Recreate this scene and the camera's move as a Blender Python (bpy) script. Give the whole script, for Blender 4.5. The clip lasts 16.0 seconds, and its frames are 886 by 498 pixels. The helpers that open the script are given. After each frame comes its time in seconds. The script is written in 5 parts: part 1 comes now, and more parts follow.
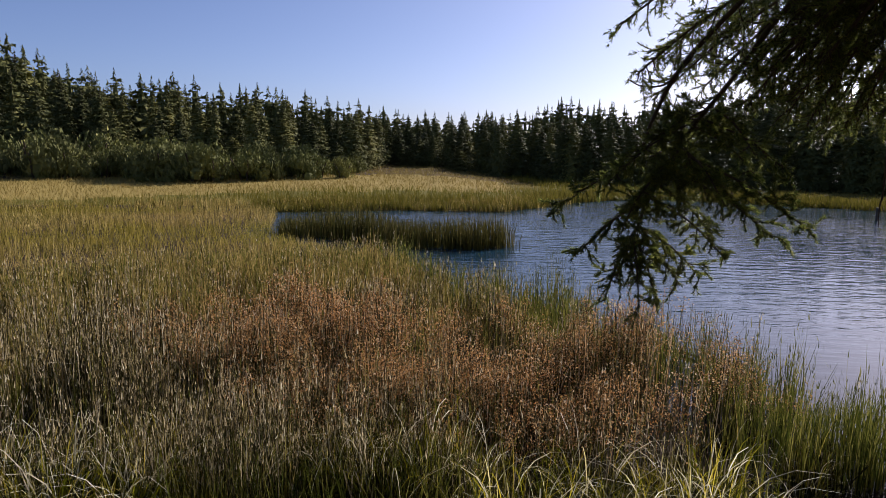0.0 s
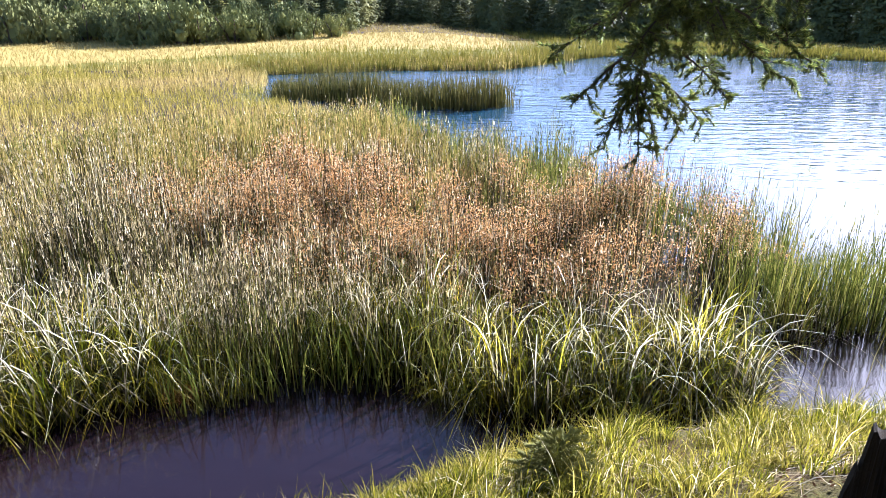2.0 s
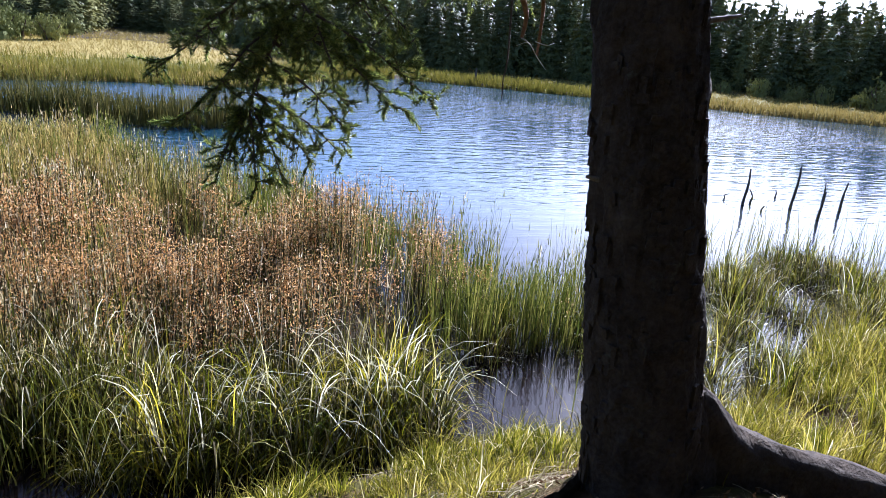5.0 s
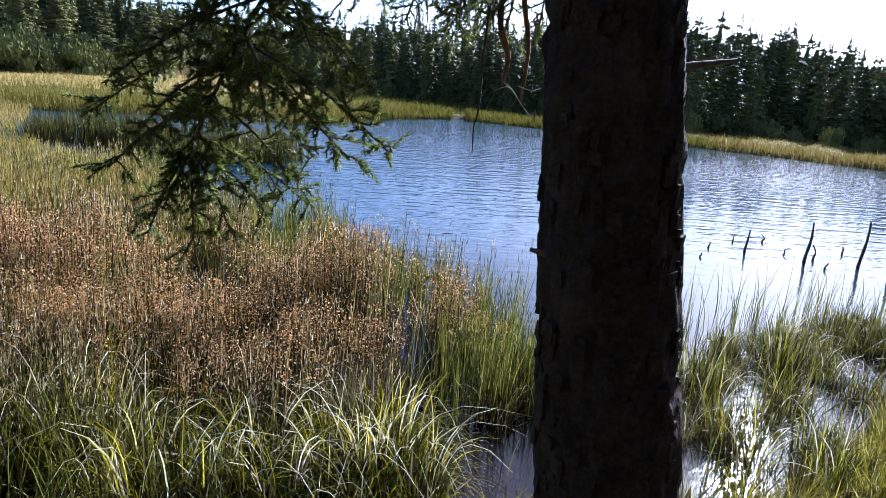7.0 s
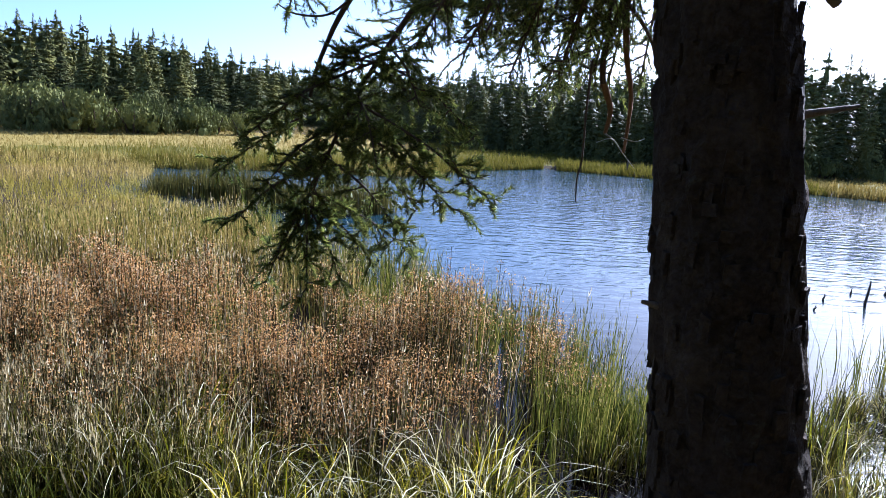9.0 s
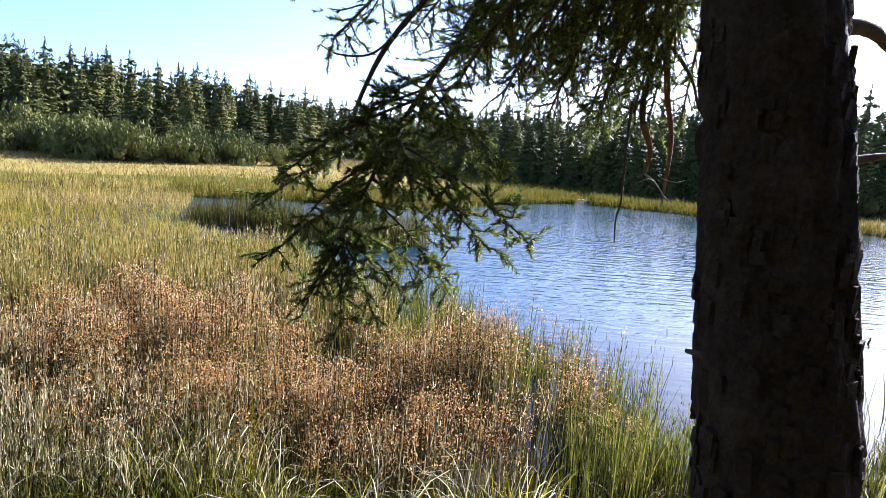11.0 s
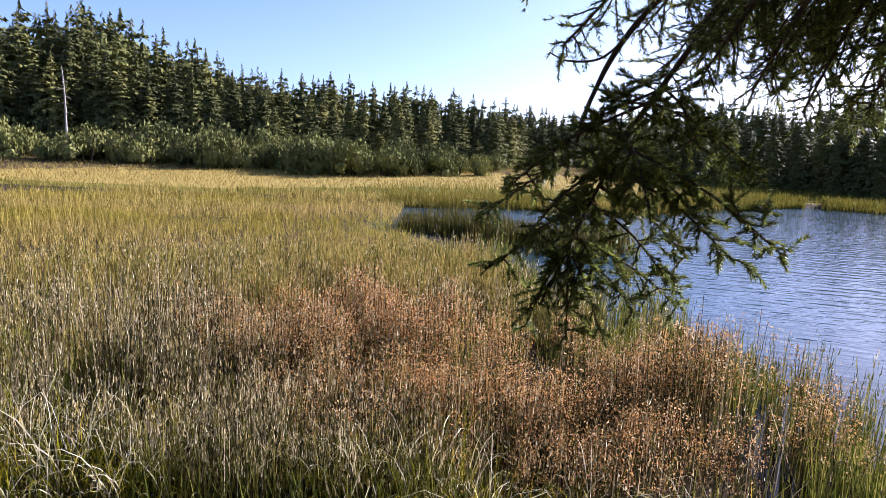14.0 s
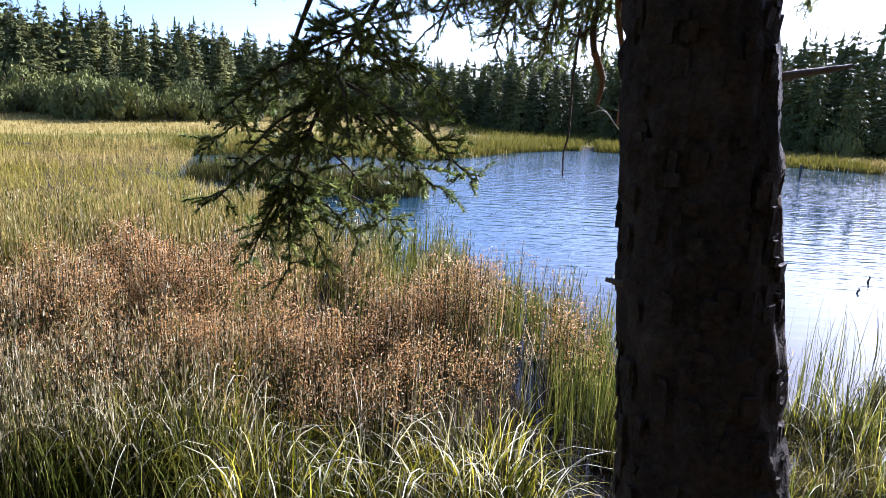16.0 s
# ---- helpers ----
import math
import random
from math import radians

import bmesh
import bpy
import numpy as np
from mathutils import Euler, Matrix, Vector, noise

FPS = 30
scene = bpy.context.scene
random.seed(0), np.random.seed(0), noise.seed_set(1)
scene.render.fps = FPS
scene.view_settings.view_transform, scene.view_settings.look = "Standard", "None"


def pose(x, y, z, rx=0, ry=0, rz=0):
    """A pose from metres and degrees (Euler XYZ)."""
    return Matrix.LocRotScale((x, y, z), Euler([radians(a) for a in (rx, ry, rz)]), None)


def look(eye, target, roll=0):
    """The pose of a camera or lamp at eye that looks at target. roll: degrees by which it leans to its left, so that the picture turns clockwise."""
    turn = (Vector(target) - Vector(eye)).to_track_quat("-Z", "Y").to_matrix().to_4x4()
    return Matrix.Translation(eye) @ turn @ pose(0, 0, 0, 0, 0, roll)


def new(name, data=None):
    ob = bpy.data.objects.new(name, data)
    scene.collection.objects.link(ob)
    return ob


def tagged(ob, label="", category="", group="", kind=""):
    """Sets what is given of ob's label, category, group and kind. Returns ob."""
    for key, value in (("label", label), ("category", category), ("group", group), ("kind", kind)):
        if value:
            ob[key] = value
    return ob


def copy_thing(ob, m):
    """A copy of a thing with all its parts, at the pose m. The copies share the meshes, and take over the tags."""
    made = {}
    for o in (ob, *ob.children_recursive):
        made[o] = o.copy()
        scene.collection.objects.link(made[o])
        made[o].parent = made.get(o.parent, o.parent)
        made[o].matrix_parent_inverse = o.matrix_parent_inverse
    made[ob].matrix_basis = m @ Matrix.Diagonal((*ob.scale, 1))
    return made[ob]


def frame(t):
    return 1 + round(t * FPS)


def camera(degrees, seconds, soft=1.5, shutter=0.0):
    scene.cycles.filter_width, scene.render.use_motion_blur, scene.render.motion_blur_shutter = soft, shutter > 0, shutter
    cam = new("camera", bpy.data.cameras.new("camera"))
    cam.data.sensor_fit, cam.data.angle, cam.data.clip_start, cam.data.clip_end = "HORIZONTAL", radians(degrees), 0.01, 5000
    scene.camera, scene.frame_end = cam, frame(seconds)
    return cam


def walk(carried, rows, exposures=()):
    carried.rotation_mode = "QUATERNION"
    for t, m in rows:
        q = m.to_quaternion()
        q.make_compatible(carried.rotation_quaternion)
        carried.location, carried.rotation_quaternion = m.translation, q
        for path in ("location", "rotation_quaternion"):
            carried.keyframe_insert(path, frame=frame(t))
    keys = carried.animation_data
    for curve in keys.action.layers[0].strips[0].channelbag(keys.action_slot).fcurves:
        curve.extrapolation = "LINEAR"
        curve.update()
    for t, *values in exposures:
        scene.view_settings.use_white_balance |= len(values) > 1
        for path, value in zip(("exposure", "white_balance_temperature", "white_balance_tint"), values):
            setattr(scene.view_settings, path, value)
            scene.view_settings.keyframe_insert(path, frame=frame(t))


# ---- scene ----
cam = camera(68.6, 16.0, soft=0.55)
PATH = [
    (0, (-0.295, 0.445, 2.428), (-0.142, 2.417, 2.129), 0.6),
    (0.5, (-0.296, 0.45, 2.423), (-0.165, 2.412, 2.055), -0.1),
    (1, (-0.301, 0.438, 2.396), (-0.152, 2.357, 1.851), 0.5),
    (1.5, (-0.299, 0.432, 2.384), (-0.164, 2.326, 1.756), -0.3),
    (2, (-0.285, 0.449, 2.373), (-0.139, 2.317, 1.672), -0.5),
    (2.5, (-0.266, 0.459, 2.379), (0.007, 2.302, 1.651), -0.0),
    (3, (-0.169, 0.475, 2.35), (0.202, 2.307, 1.639), -2.3),
    (3.5, (-0.035, 0.476, 2.346), (0.392, 2.292, 1.625), -1.3),
    (4, (0.068, 0.559, 2.313), (0.632, 2.36, 1.65), 2.5),
    (4.5, (0.209, 0.664, 2.362), (0.99, 2.39, 1.718), 4.7),
    (4.7, (0.253, 0.667, 2.365), (1.085, 2.37, 1.729), 4.4),
    (6.8, (0.713, 0.794, 2.385), (1.409, 2.596, 1.868), 5.0),
    (7, (0.733, 0.822, 2.394), (1.404, 2.631, 1.87), 5.2),
    (7.5, (0.743, 0.839, 2.388), (1.307, 2.697, 1.907), 4.0),
    (8, (0.729, 0.817, 2.396), (1.179, 2.723, 1.993), 2.5),
    (8.2, (0.714, 0.807, 2.397), (1.133, 2.718, 1.982), 2.8),
    (10.3, (0.676, 0.816, 2.41), (1.068, 2.746, 2.06), 4.1),
    (10.5, (0.676, 0.826, 2.412), (1.043, 2.762, 2.066), 4.5),
    (11, (0.674, 0.83, 2.417), (0.981, 2.782, 2.112), 4.0),
    (11.5, (0.663, 0.854, 2.411), (0.767, 2.83, 2.118), 3.9),
    (12, (0.599, 0.85, 2.414), (0.352, 2.818, 2.158), 0.2),
    (12.5, (0.57, 0.838, 2.416), (0.21, 2.786, 2.138), 0.6),
    (13, (0.565, 0.843, 2.414), (0.171, 2.783, 2.13), 0.2),
    (13.5, (0.565, 0.857, 2.415), (0.17, 2.795, 2.114), 0.4),
    (14, (0.585, 0.857, 2.413), (0.289, 2.81, 2.102), 1.7),
    (14.5, (0.604, 0.874, 2.413), (0.399, 2.833, 2.066), 1.8),
    (15, (0.663, 0.872, 2.416), (0.719, 2.837, 2.048), 2.4),
    (15.5, (0.747, 0.847, 2.409), (0.927, 2.798, 2.007), 1.7),
    (16, (0.871, 0.834, 2.381), (1.156, 2.761, 1.93), 2.4),
]
STOPS = [(0.0, 0.58), (0.5, 0.60), (1.0, 1.15), (1.5, 2.35), (2.0, 2.65), (3.0, 2.35), (4.5, 2.1), (7.0, 1.7), (8.0, 1.7), (10.5, 2.05), (11.5, 2.15), (13.0, 1.92), (14.5, 1.66), (15.5, 1.72), (16.0, 2.05)]
KELVIN = [(0.0, 6030), (1.0, 5780), (2.0, 5230), (7.5, 5030), (10.5, 5280), (12.0, 5730), (14.0, 5780), (16.0, 5180)]
TINT = [(0.0, 24), (3.0, 20), (7.5, 16), (11.5, 18), (13.0, 27), (14.5, 27), (16.0, 22)]
EXPOSURES = [(t, v, float(np.interp(t, *zip(*KELVIN))), float(np.interp(t, *zip(*TINT)))) for t, v in STOPS]
walk(cam, [(t, look(eye, target, roll)) for t, eye, target, roll in PATH], EXPOSURES)

# ---- world, sun ----
SUN_AZ, SUN_EL = radians(49), radians(29)
world = bpy.data.worlds.new("sky")
scene.world = world
world.use_nodes = True
wn = world.node_tree
sky = wn.nodes.new("ShaderNodeTexSky")
sky.sky_type = "NISHITA"
sky.sun_disc = False
sky.sun_elevation, sky.sun_rotation = SUN_EL, SUN_AZ
sky.altitude, sky.air_density, sky.dust_density, sky.ozone_density = 900, 0.70, 2.8, 2.8
wn.links.new(sky.outputs[0], wn.nodes["Background"].inputs[0])
wn.nodes["Background"].inputs[1].default_value = 0.078
sun_data = bpy.data.lights.new("sun", "SUN")
sun_data.energy, sun_data.angle, sun_data.color = 5.0, radians(0.53), (1.0, 0.95, 0.88)
sun = new("sun", sun_data)
sun_way = Vector((math.sin(SUN_AZ) * math.cos(SUN_EL), math.cos(SUN_AZ) * math.cos(SUN_EL), math.sin(SUN_EL)))
sun.matrix_world = look(sun_way * 60, (0, 0, 0))

rng = np.random.default_rng(7)


# ---- materials ----
def material(name):
    m = bpy.data.materials.new(name)
    m.use_nodes = True
    t = m.node_tree
    return m, t, t.nodes["Principled BSDF"], t.nodes["Material Output"]


def node(t, kind, **inputs):
    n = t.nodes.new(kind)
    for key, value in inputs.items():
        n.inputs[key.replace("_", " ")].default_value = value
    return n


def ramp(t, fac, stops):
    n = t.nodes.new("ShaderNodeValToRGB")
    e = n.color_ramp.elements
    while len(e) < len(stops):
        e.new(0.5)
    for k, (pos, col) in zip(e, stops):
        k.position, k.color = pos, (*col, 1)
    t.links.new(fac, n.inputs[0])
    return n.outputs[0]


def mixed(t, fac, a, b, how="MIX"):
    n = t.nodes.new("ShaderNodeMix")
    n.data_type, n.blend_type = "RGBA", how
    for sock, v in ((n.inputs[0], fac), (n.inputs[6], a), (n.inputs[7], b)):
        if isinstance(v, (float, int)):
            sock.default_value = v
        elif isinstance(v, tuple):
            sock.default_value = (*v, 1)
        else:
            t.links.new(v, sock)
    return n.outputs[2]


def noise_of(t, scale, detail=3.0, rough=0.5, coords=None, stretch=None):
    n = node(t, "ShaderNodeTexNoise", Scale=scale, Detail=detail, Roughness=rough)
    c = coords
    if c is None:
        c = t.nodes.new("ShaderNodeNewGeometry").outputs["Position"]
    if stretch:
        mp = t.nodes.new("ShaderNodeMapping")
        mp.inputs["Scale"].default_value = stretch
        t.links.new(c, mp.inputs[0])
        c = mp.outputs[0]
    t.links.new(c, n.inputs["Vector"])
    return n.outputs["Fac"]


def leafy(name, stops, sheer=0.35, rough=0.55, patch=0.5, dull=(0.12, 0.09, 0.05), by_object=False, gloss=0.05):
    """Thin plant matter: colours by blade, patches over the ground, light coming through."""
    m, t, p, out = material(name)
    if by_object:
        rnd = t.nodes.new("ShaderNodeObjectInfo").outputs["Random"]
        isl = t.nodes.new("ShaderNodeNewGeometry").outputs["Random Per Island"]
        a = node(t, "ShaderNodeMath")
        a.operation = "MULTIPLY_ADD"
        t.links.new(isl, a.inputs[0])
        a.inputs[1].default_value = 0.35
        b = node(t, "ShaderNodeMath")
        b.operation = "MULTIPLY"
        t.links.new(rnd, b.inputs[0])
        b.inputs[1].default_value = 0.65
        t.links.new(b.outputs[0], a.inputs[2])
        fac = a.outputs[0]
    else:
        fac = t.nodes.new("ShaderNodeNewGeometry").outputs["Random Per Island"]
    col = ramp(t, fac, stops)
    pn = noise_of(t, patch, 4.0, 0.6, None, (0.45, 1.3, 0.3))
    pr = ramp(t, pn, [(0.42, (0, 0, 0)), (0.7, (0.5, 0.5, 0.5))])
    col = mixed(t, pr, col, dull)
    t.links.new(col, p.inputs["Base Color"])
    p.inputs["Roughness"].default_value = rough
    p.inputs["Specular IOR Level"].default_value = gloss
    tr = t.nodes.new("ShaderNodeBsdfTranslucent")
    t.links.new(col, tr.inputs[0])
    mx = t.nodes.new("ShaderNodeMixShader")
    mx.inputs[0].default_value = sheer
    t.links.new(p.outputs[0], mx.inputs[1])
    t.links.new(tr.outputs[0], mx.inputs[2])
    t.links.new(mx.outputs[0], out.inputs[0])
    return m


def bump(t, p, height, strength, distance):
    b = node(t, "ShaderNodeBump", Strength=strength, Distance=distance)
    t.links.new(height, b.inputs["Height"])
    t.links.new(b.outputs[0], p.inputs["Normal"])
    return b


M = {}
M["reed_grey"] = leafy("reed_grey", [(0.0, (0.0436, 0.0369, 0.0118)), (0.28, (0.155, 0.121, 0.046)), (0.48, (0.427, 0.335, 0.159)), (0.84, (0.66, 0.553, 0.318)), (1.0, (0.834, 0.776, 0.551))], 0.36, dull=(0.369, 0.276, 0.109), patch=0.35)
M["reed_red"] = leafy("reed_red", [(0.0, (0.0665, 0.0275, 0.00886)), (0.24, (0.218, 0.0962, 0.0274)), (0.45, (0.513, 0.262, 0.0845)), (0.85, (0.703, 0.44, 0.189)), (1.0, (0.836, 0.679, 0.435))], 0.40, dull=(0.399, 0.256, 0.0885), patch=0.8)
# Near-black, so the shade low among stems and tussock blades sits in the colour.
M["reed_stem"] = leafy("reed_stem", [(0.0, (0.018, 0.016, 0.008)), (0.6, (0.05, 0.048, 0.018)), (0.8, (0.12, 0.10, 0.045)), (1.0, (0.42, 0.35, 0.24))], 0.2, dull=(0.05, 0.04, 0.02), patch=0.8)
M["reed_green"] = leafy("reed_green", [(0.0, (0.0244, 0.0352, 0.00536)), (0.35, (0.0683, 0.0881, 0.0125)), (0.6, (0.156, 0.171, 0.025)), (1.0, (0.351, 0.311, 0.0714))], 0.26, dull=(0.165, 0.145, 0.0303), patch=0.5)
# The palest stops of both sedges put the blades' sun glints into the colour.
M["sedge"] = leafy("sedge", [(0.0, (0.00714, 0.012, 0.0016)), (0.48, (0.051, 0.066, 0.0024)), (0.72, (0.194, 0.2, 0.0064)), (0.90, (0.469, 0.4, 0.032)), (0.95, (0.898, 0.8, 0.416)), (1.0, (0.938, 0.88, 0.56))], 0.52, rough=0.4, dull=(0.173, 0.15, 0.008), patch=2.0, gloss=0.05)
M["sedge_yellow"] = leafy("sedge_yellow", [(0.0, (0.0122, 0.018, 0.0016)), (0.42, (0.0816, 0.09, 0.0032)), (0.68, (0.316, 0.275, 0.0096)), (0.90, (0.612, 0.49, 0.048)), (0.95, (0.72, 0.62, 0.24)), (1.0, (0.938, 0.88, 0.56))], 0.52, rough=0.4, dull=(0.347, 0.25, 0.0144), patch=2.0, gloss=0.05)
M["bank_grass"] = leafy("bank_grass", [(0.0, (0.0126, 0.0176, 0.0018)), (0.42, (0.0675, 0.0748, 0.0036)), (0.75, (0.225, 0.207, 0.0117)), (0.92, (0.468, 0.378, 0.072)), (1.0, (0.756, 0.669, 0.432))], 0.50, dull=(0.297, 0.22, 0.0405), patch=4.0, gloss=0.03)
M["meadow_grass"] = leafy("meadow_grass", [(0.0, (0.207, 0.15, 0.0361)), (0.5, (0.268, 0.202, 0.0533)), (1.0, (0.352, 0.267, 0.086))], 0.25, dull=(0.29, 0.219, 0.0645), patch=0.12)
M["marsh_grass"] = leafy("marsh_grass", [(0.0, (0.0742, 0.0648, 0.012)), (0.4, (0.201, 0.167, 0.034)), (0.75, (0.382, 0.297, 0.075)), (1.0, (0.594, 0.464, 0.17))], 0.35, dull=(0.445, 0.292, 0.11), patch=0.45)
M["marsh_olive"] = leafy("marsh_olive", [(0.0, (0.077, 0.0694, 0.0084)), (0.5, (0.231, 0.196, 0.0273)), (1.0, (0.484, 0.381, 0.084))], 0.35, dull=(0.297, 0.224, 0.0473), patch=0.45)
M["reed_island"] = leafy("reed_island", [(0.0, (0.025, 0.03, 0.008)), (0.5, (0.085, 0.085, 0.018)), (1.0, (0.22, 0.18, 0.05))], 0.2, dull=(0.14, 0.11, 0.03), patch=0.6)
M["far_bank_grass"] = leafy("far_bank_grass", [(0.0, (0.10, 0.095, 0.012)), (0.5, (0.165, 0.145, 0.022)), (1.0, (0.25, 0.20, 0.036))], 0.25, dull=(0.17, 0.15, 0.026), patch=0.2)
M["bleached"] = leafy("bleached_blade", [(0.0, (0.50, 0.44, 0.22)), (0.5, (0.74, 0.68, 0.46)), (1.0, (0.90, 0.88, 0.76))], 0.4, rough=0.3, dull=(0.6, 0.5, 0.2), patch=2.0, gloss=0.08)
M["spruce"] = leafy("spruce", [(0.0, (0.045, 0.052, 0.022)), (0.5, (0.095, 0.102, 0.034)), (1.0, (0.23, 0.215, 0.060))], 0.03, patch=0.05, dull=(0.11, 0.105, 0.035), by_object=True, gloss=0.02)
M["pine"] = leafy("pine", [(0.0, (0.08, 0.09, 0.034)), (0.5, (0.17, 0.18, 0.056)), (1.0, (0.31, 0.30, 0.09))], 0.05, patch=0.15, dull=(0.16, 0.15, 0.05), by_object=True, gloss=0.03)
M["needles"] = leafy("needles", [(0.0, (0.045, 0.066, 0.018)), (0.5, (0.125, 0.165, 0.034)), (0.85, (0.26, 0.29, 0.055)), (1.0, (0.42, 0.40, 0.10))], 0.52, rough=0.5, patch=4.0, dull=(0.14, 0.13, 0.035), gloss=0.2)


def bark_material():
    m, t, p, out = material("spruce_bark")
    plates = node(t, "ShaderNodeTexVoronoi", Scale=26.0)
    tc = t.nodes.new("ShaderNodeTexCoord").outputs["Object"]
    mp = t.nodes.new("ShaderNodeMapping")
    mp.inputs["Scale"].default_value = (1, 1, 0.55)
    t.links.new(tc, mp.inputs[0])
    t.links.new(mp.outputs[0], plates.inputs["Vector"])
    n1 = noise_of(t, 9.0, 5.0, 0.6, tc)
    n2 = noise_of(t, 70.0, 4.0, 0.65, tc)
    col = ramp(t, n1, [(0.3, (0.020, 0.013, 0.009)), (0.55, (0.048, 0.034, 0.023)), (0.75, (0.098, 0.074, 0.054))])
    col = mixed(t, 0.35, col, ramp(t, n2, [(0.35, (0.014, 0.009, 0.006)), (0.7, (0.10, 0.075, 0.054))]))
    lich = ramp(t, noise_of(t, 14.0, 6.0, 0.7, tc), [(0.62, (0, 0, 0)), (0.72, (0.6, 0.6, 0.6))])
    col = mixed(t, lich, col, (0.09, 0.088, 0.065))
    t.links.new(col, p.inputs["Base Color"])
    p.inputs["Roughness"].default_value = 0.9
    p.inputs["Specular IOR Level"].default_value = 0.15
    h = node(t, "ShaderNodeMath")
    h.operation = "ADD"
    t.links.new(plates.outputs["Distance"], h.inputs[0])
    t.links.new(n2, h.inputs[1])
    bump(t, p, h.outputs[0], 0.8, 0.02)
    return m


def wood_material(name, dark, light, scale=30.0):
    m, t, p, out = material(name)
    tc = t.nodes.new("ShaderNodeTexCoord").outputs["Object"]
    n1 = noise_of(t, scale, 5.0, 0.65, tc, (1, 1, 0.25))
    n2 = noise_of(t, scale * 6, 3.0, 0.6, tc)
    col = ramp(t, n1, [(0.3, dark), (0.7, light)])
    col = mixed(t, 0.3, col, ramp(t, n2, [(0.3, dark), (0.75, light)]))
    t.links.new(col, p.inputs["Base Color"])
    p.inputs["Roughness"].default_value = 0.9
    p.inputs["Specular IOR Level"].default_value = 0.12
    bump(t, p, n2, 0.5, 0.006)
    return m


M["bark"] = bark_material()
M["twig_bark"] = wood_material("twig_bark", (0.05, 0.036, 0.028), (0.13, 0.095, 0.07))
M["peeling_bark"] = wood_material("peeling_bark", (0.10, 0.055, 0.03), (0.30, 0.17, 0.09))
M["dead_wood"] = wood_material("dead_wood", (0.06, 0.045, 0.035), (0.20, 0.16, 0.12))
M["rotten_wood"] = wood_material("rotten_wood", (0.012, 0.009, 0.005), (0.048, 0.036, 0.020))
M["pale_wood"] = wood_material("pale_wood", (0.25, 0.22, 0.18), (0.52, 0.48, 0.42), 4.0)


def ground_material():
    """Peaty soil, moss and needle litter; drier turf farther off."""
    m, t, p, out = material("ground_soil")
    n1 = noise_of(t, 1.7, 5.0, 0.6)
    n2 = noise_of(t, 22.0, 5.0, 0.7)
    n3 = noise_of(t, 140.0, 3.0, 0.7)
    litter = ramp(t, n2, [(0.3, (0.022, 0.012, 0.006)), (0.55, (0.075, 0.040, 0.019)), (0.75, (0.17, 0.095, 0.048))])
    moss = ramp(t, n2, [(0.3, (0.028, 0.032, 0.006)), (0.7, (0.12, 0.12, 0.02))])
    col = mixed(t, ramp(t, n1, [(0.40, (0, 0, 0)), (0.58, (1, 1, 1))]), litter, moss)
    col = mixed(t, 0.35, col, ramp(t, n3, [(0.3, (0.015, 0.008, 0.004)), (0.7, (0.14, 0.078, 0.036))]))
    t.links.new(col, p.inputs["Base Color"])
    p.inputs["Roughness"].default_value = 0.95
    p.inputs["Specular IOR Level"].default_value = 0.08
    h = node(t, "ShaderNodeMath")
    h.operation = "ADD"
    t.links.new(n2, h.inputs[0])
    t.links.new(n3, h.inputs[1])
    bump(t, p, h.outputs[0], 0.9, 0.02)
    return m


def peat_material(name, dark, light, scale):
    m, t, p, out = material(name)
    n1 = noise_of(t, scale, 5.0, 0.6)
    n2 = noise_of(t, scale * 12, 4.0, 0.6)
    col = mixed(t, 0.5, ramp(t, n1, [(0.3, dark), (0.7, light)]), ramp(t, n2, [(0.3, dark), (0.7, light)]))
    t.links.new(col, p.inputs["Base Color"])
    p.inputs["Roughness"].default_value = 0.95
    p.inputs["Specular IOR Level"].default_value = 0.08
    bump(t, p, n2, 0.7, 0.03)
    return m


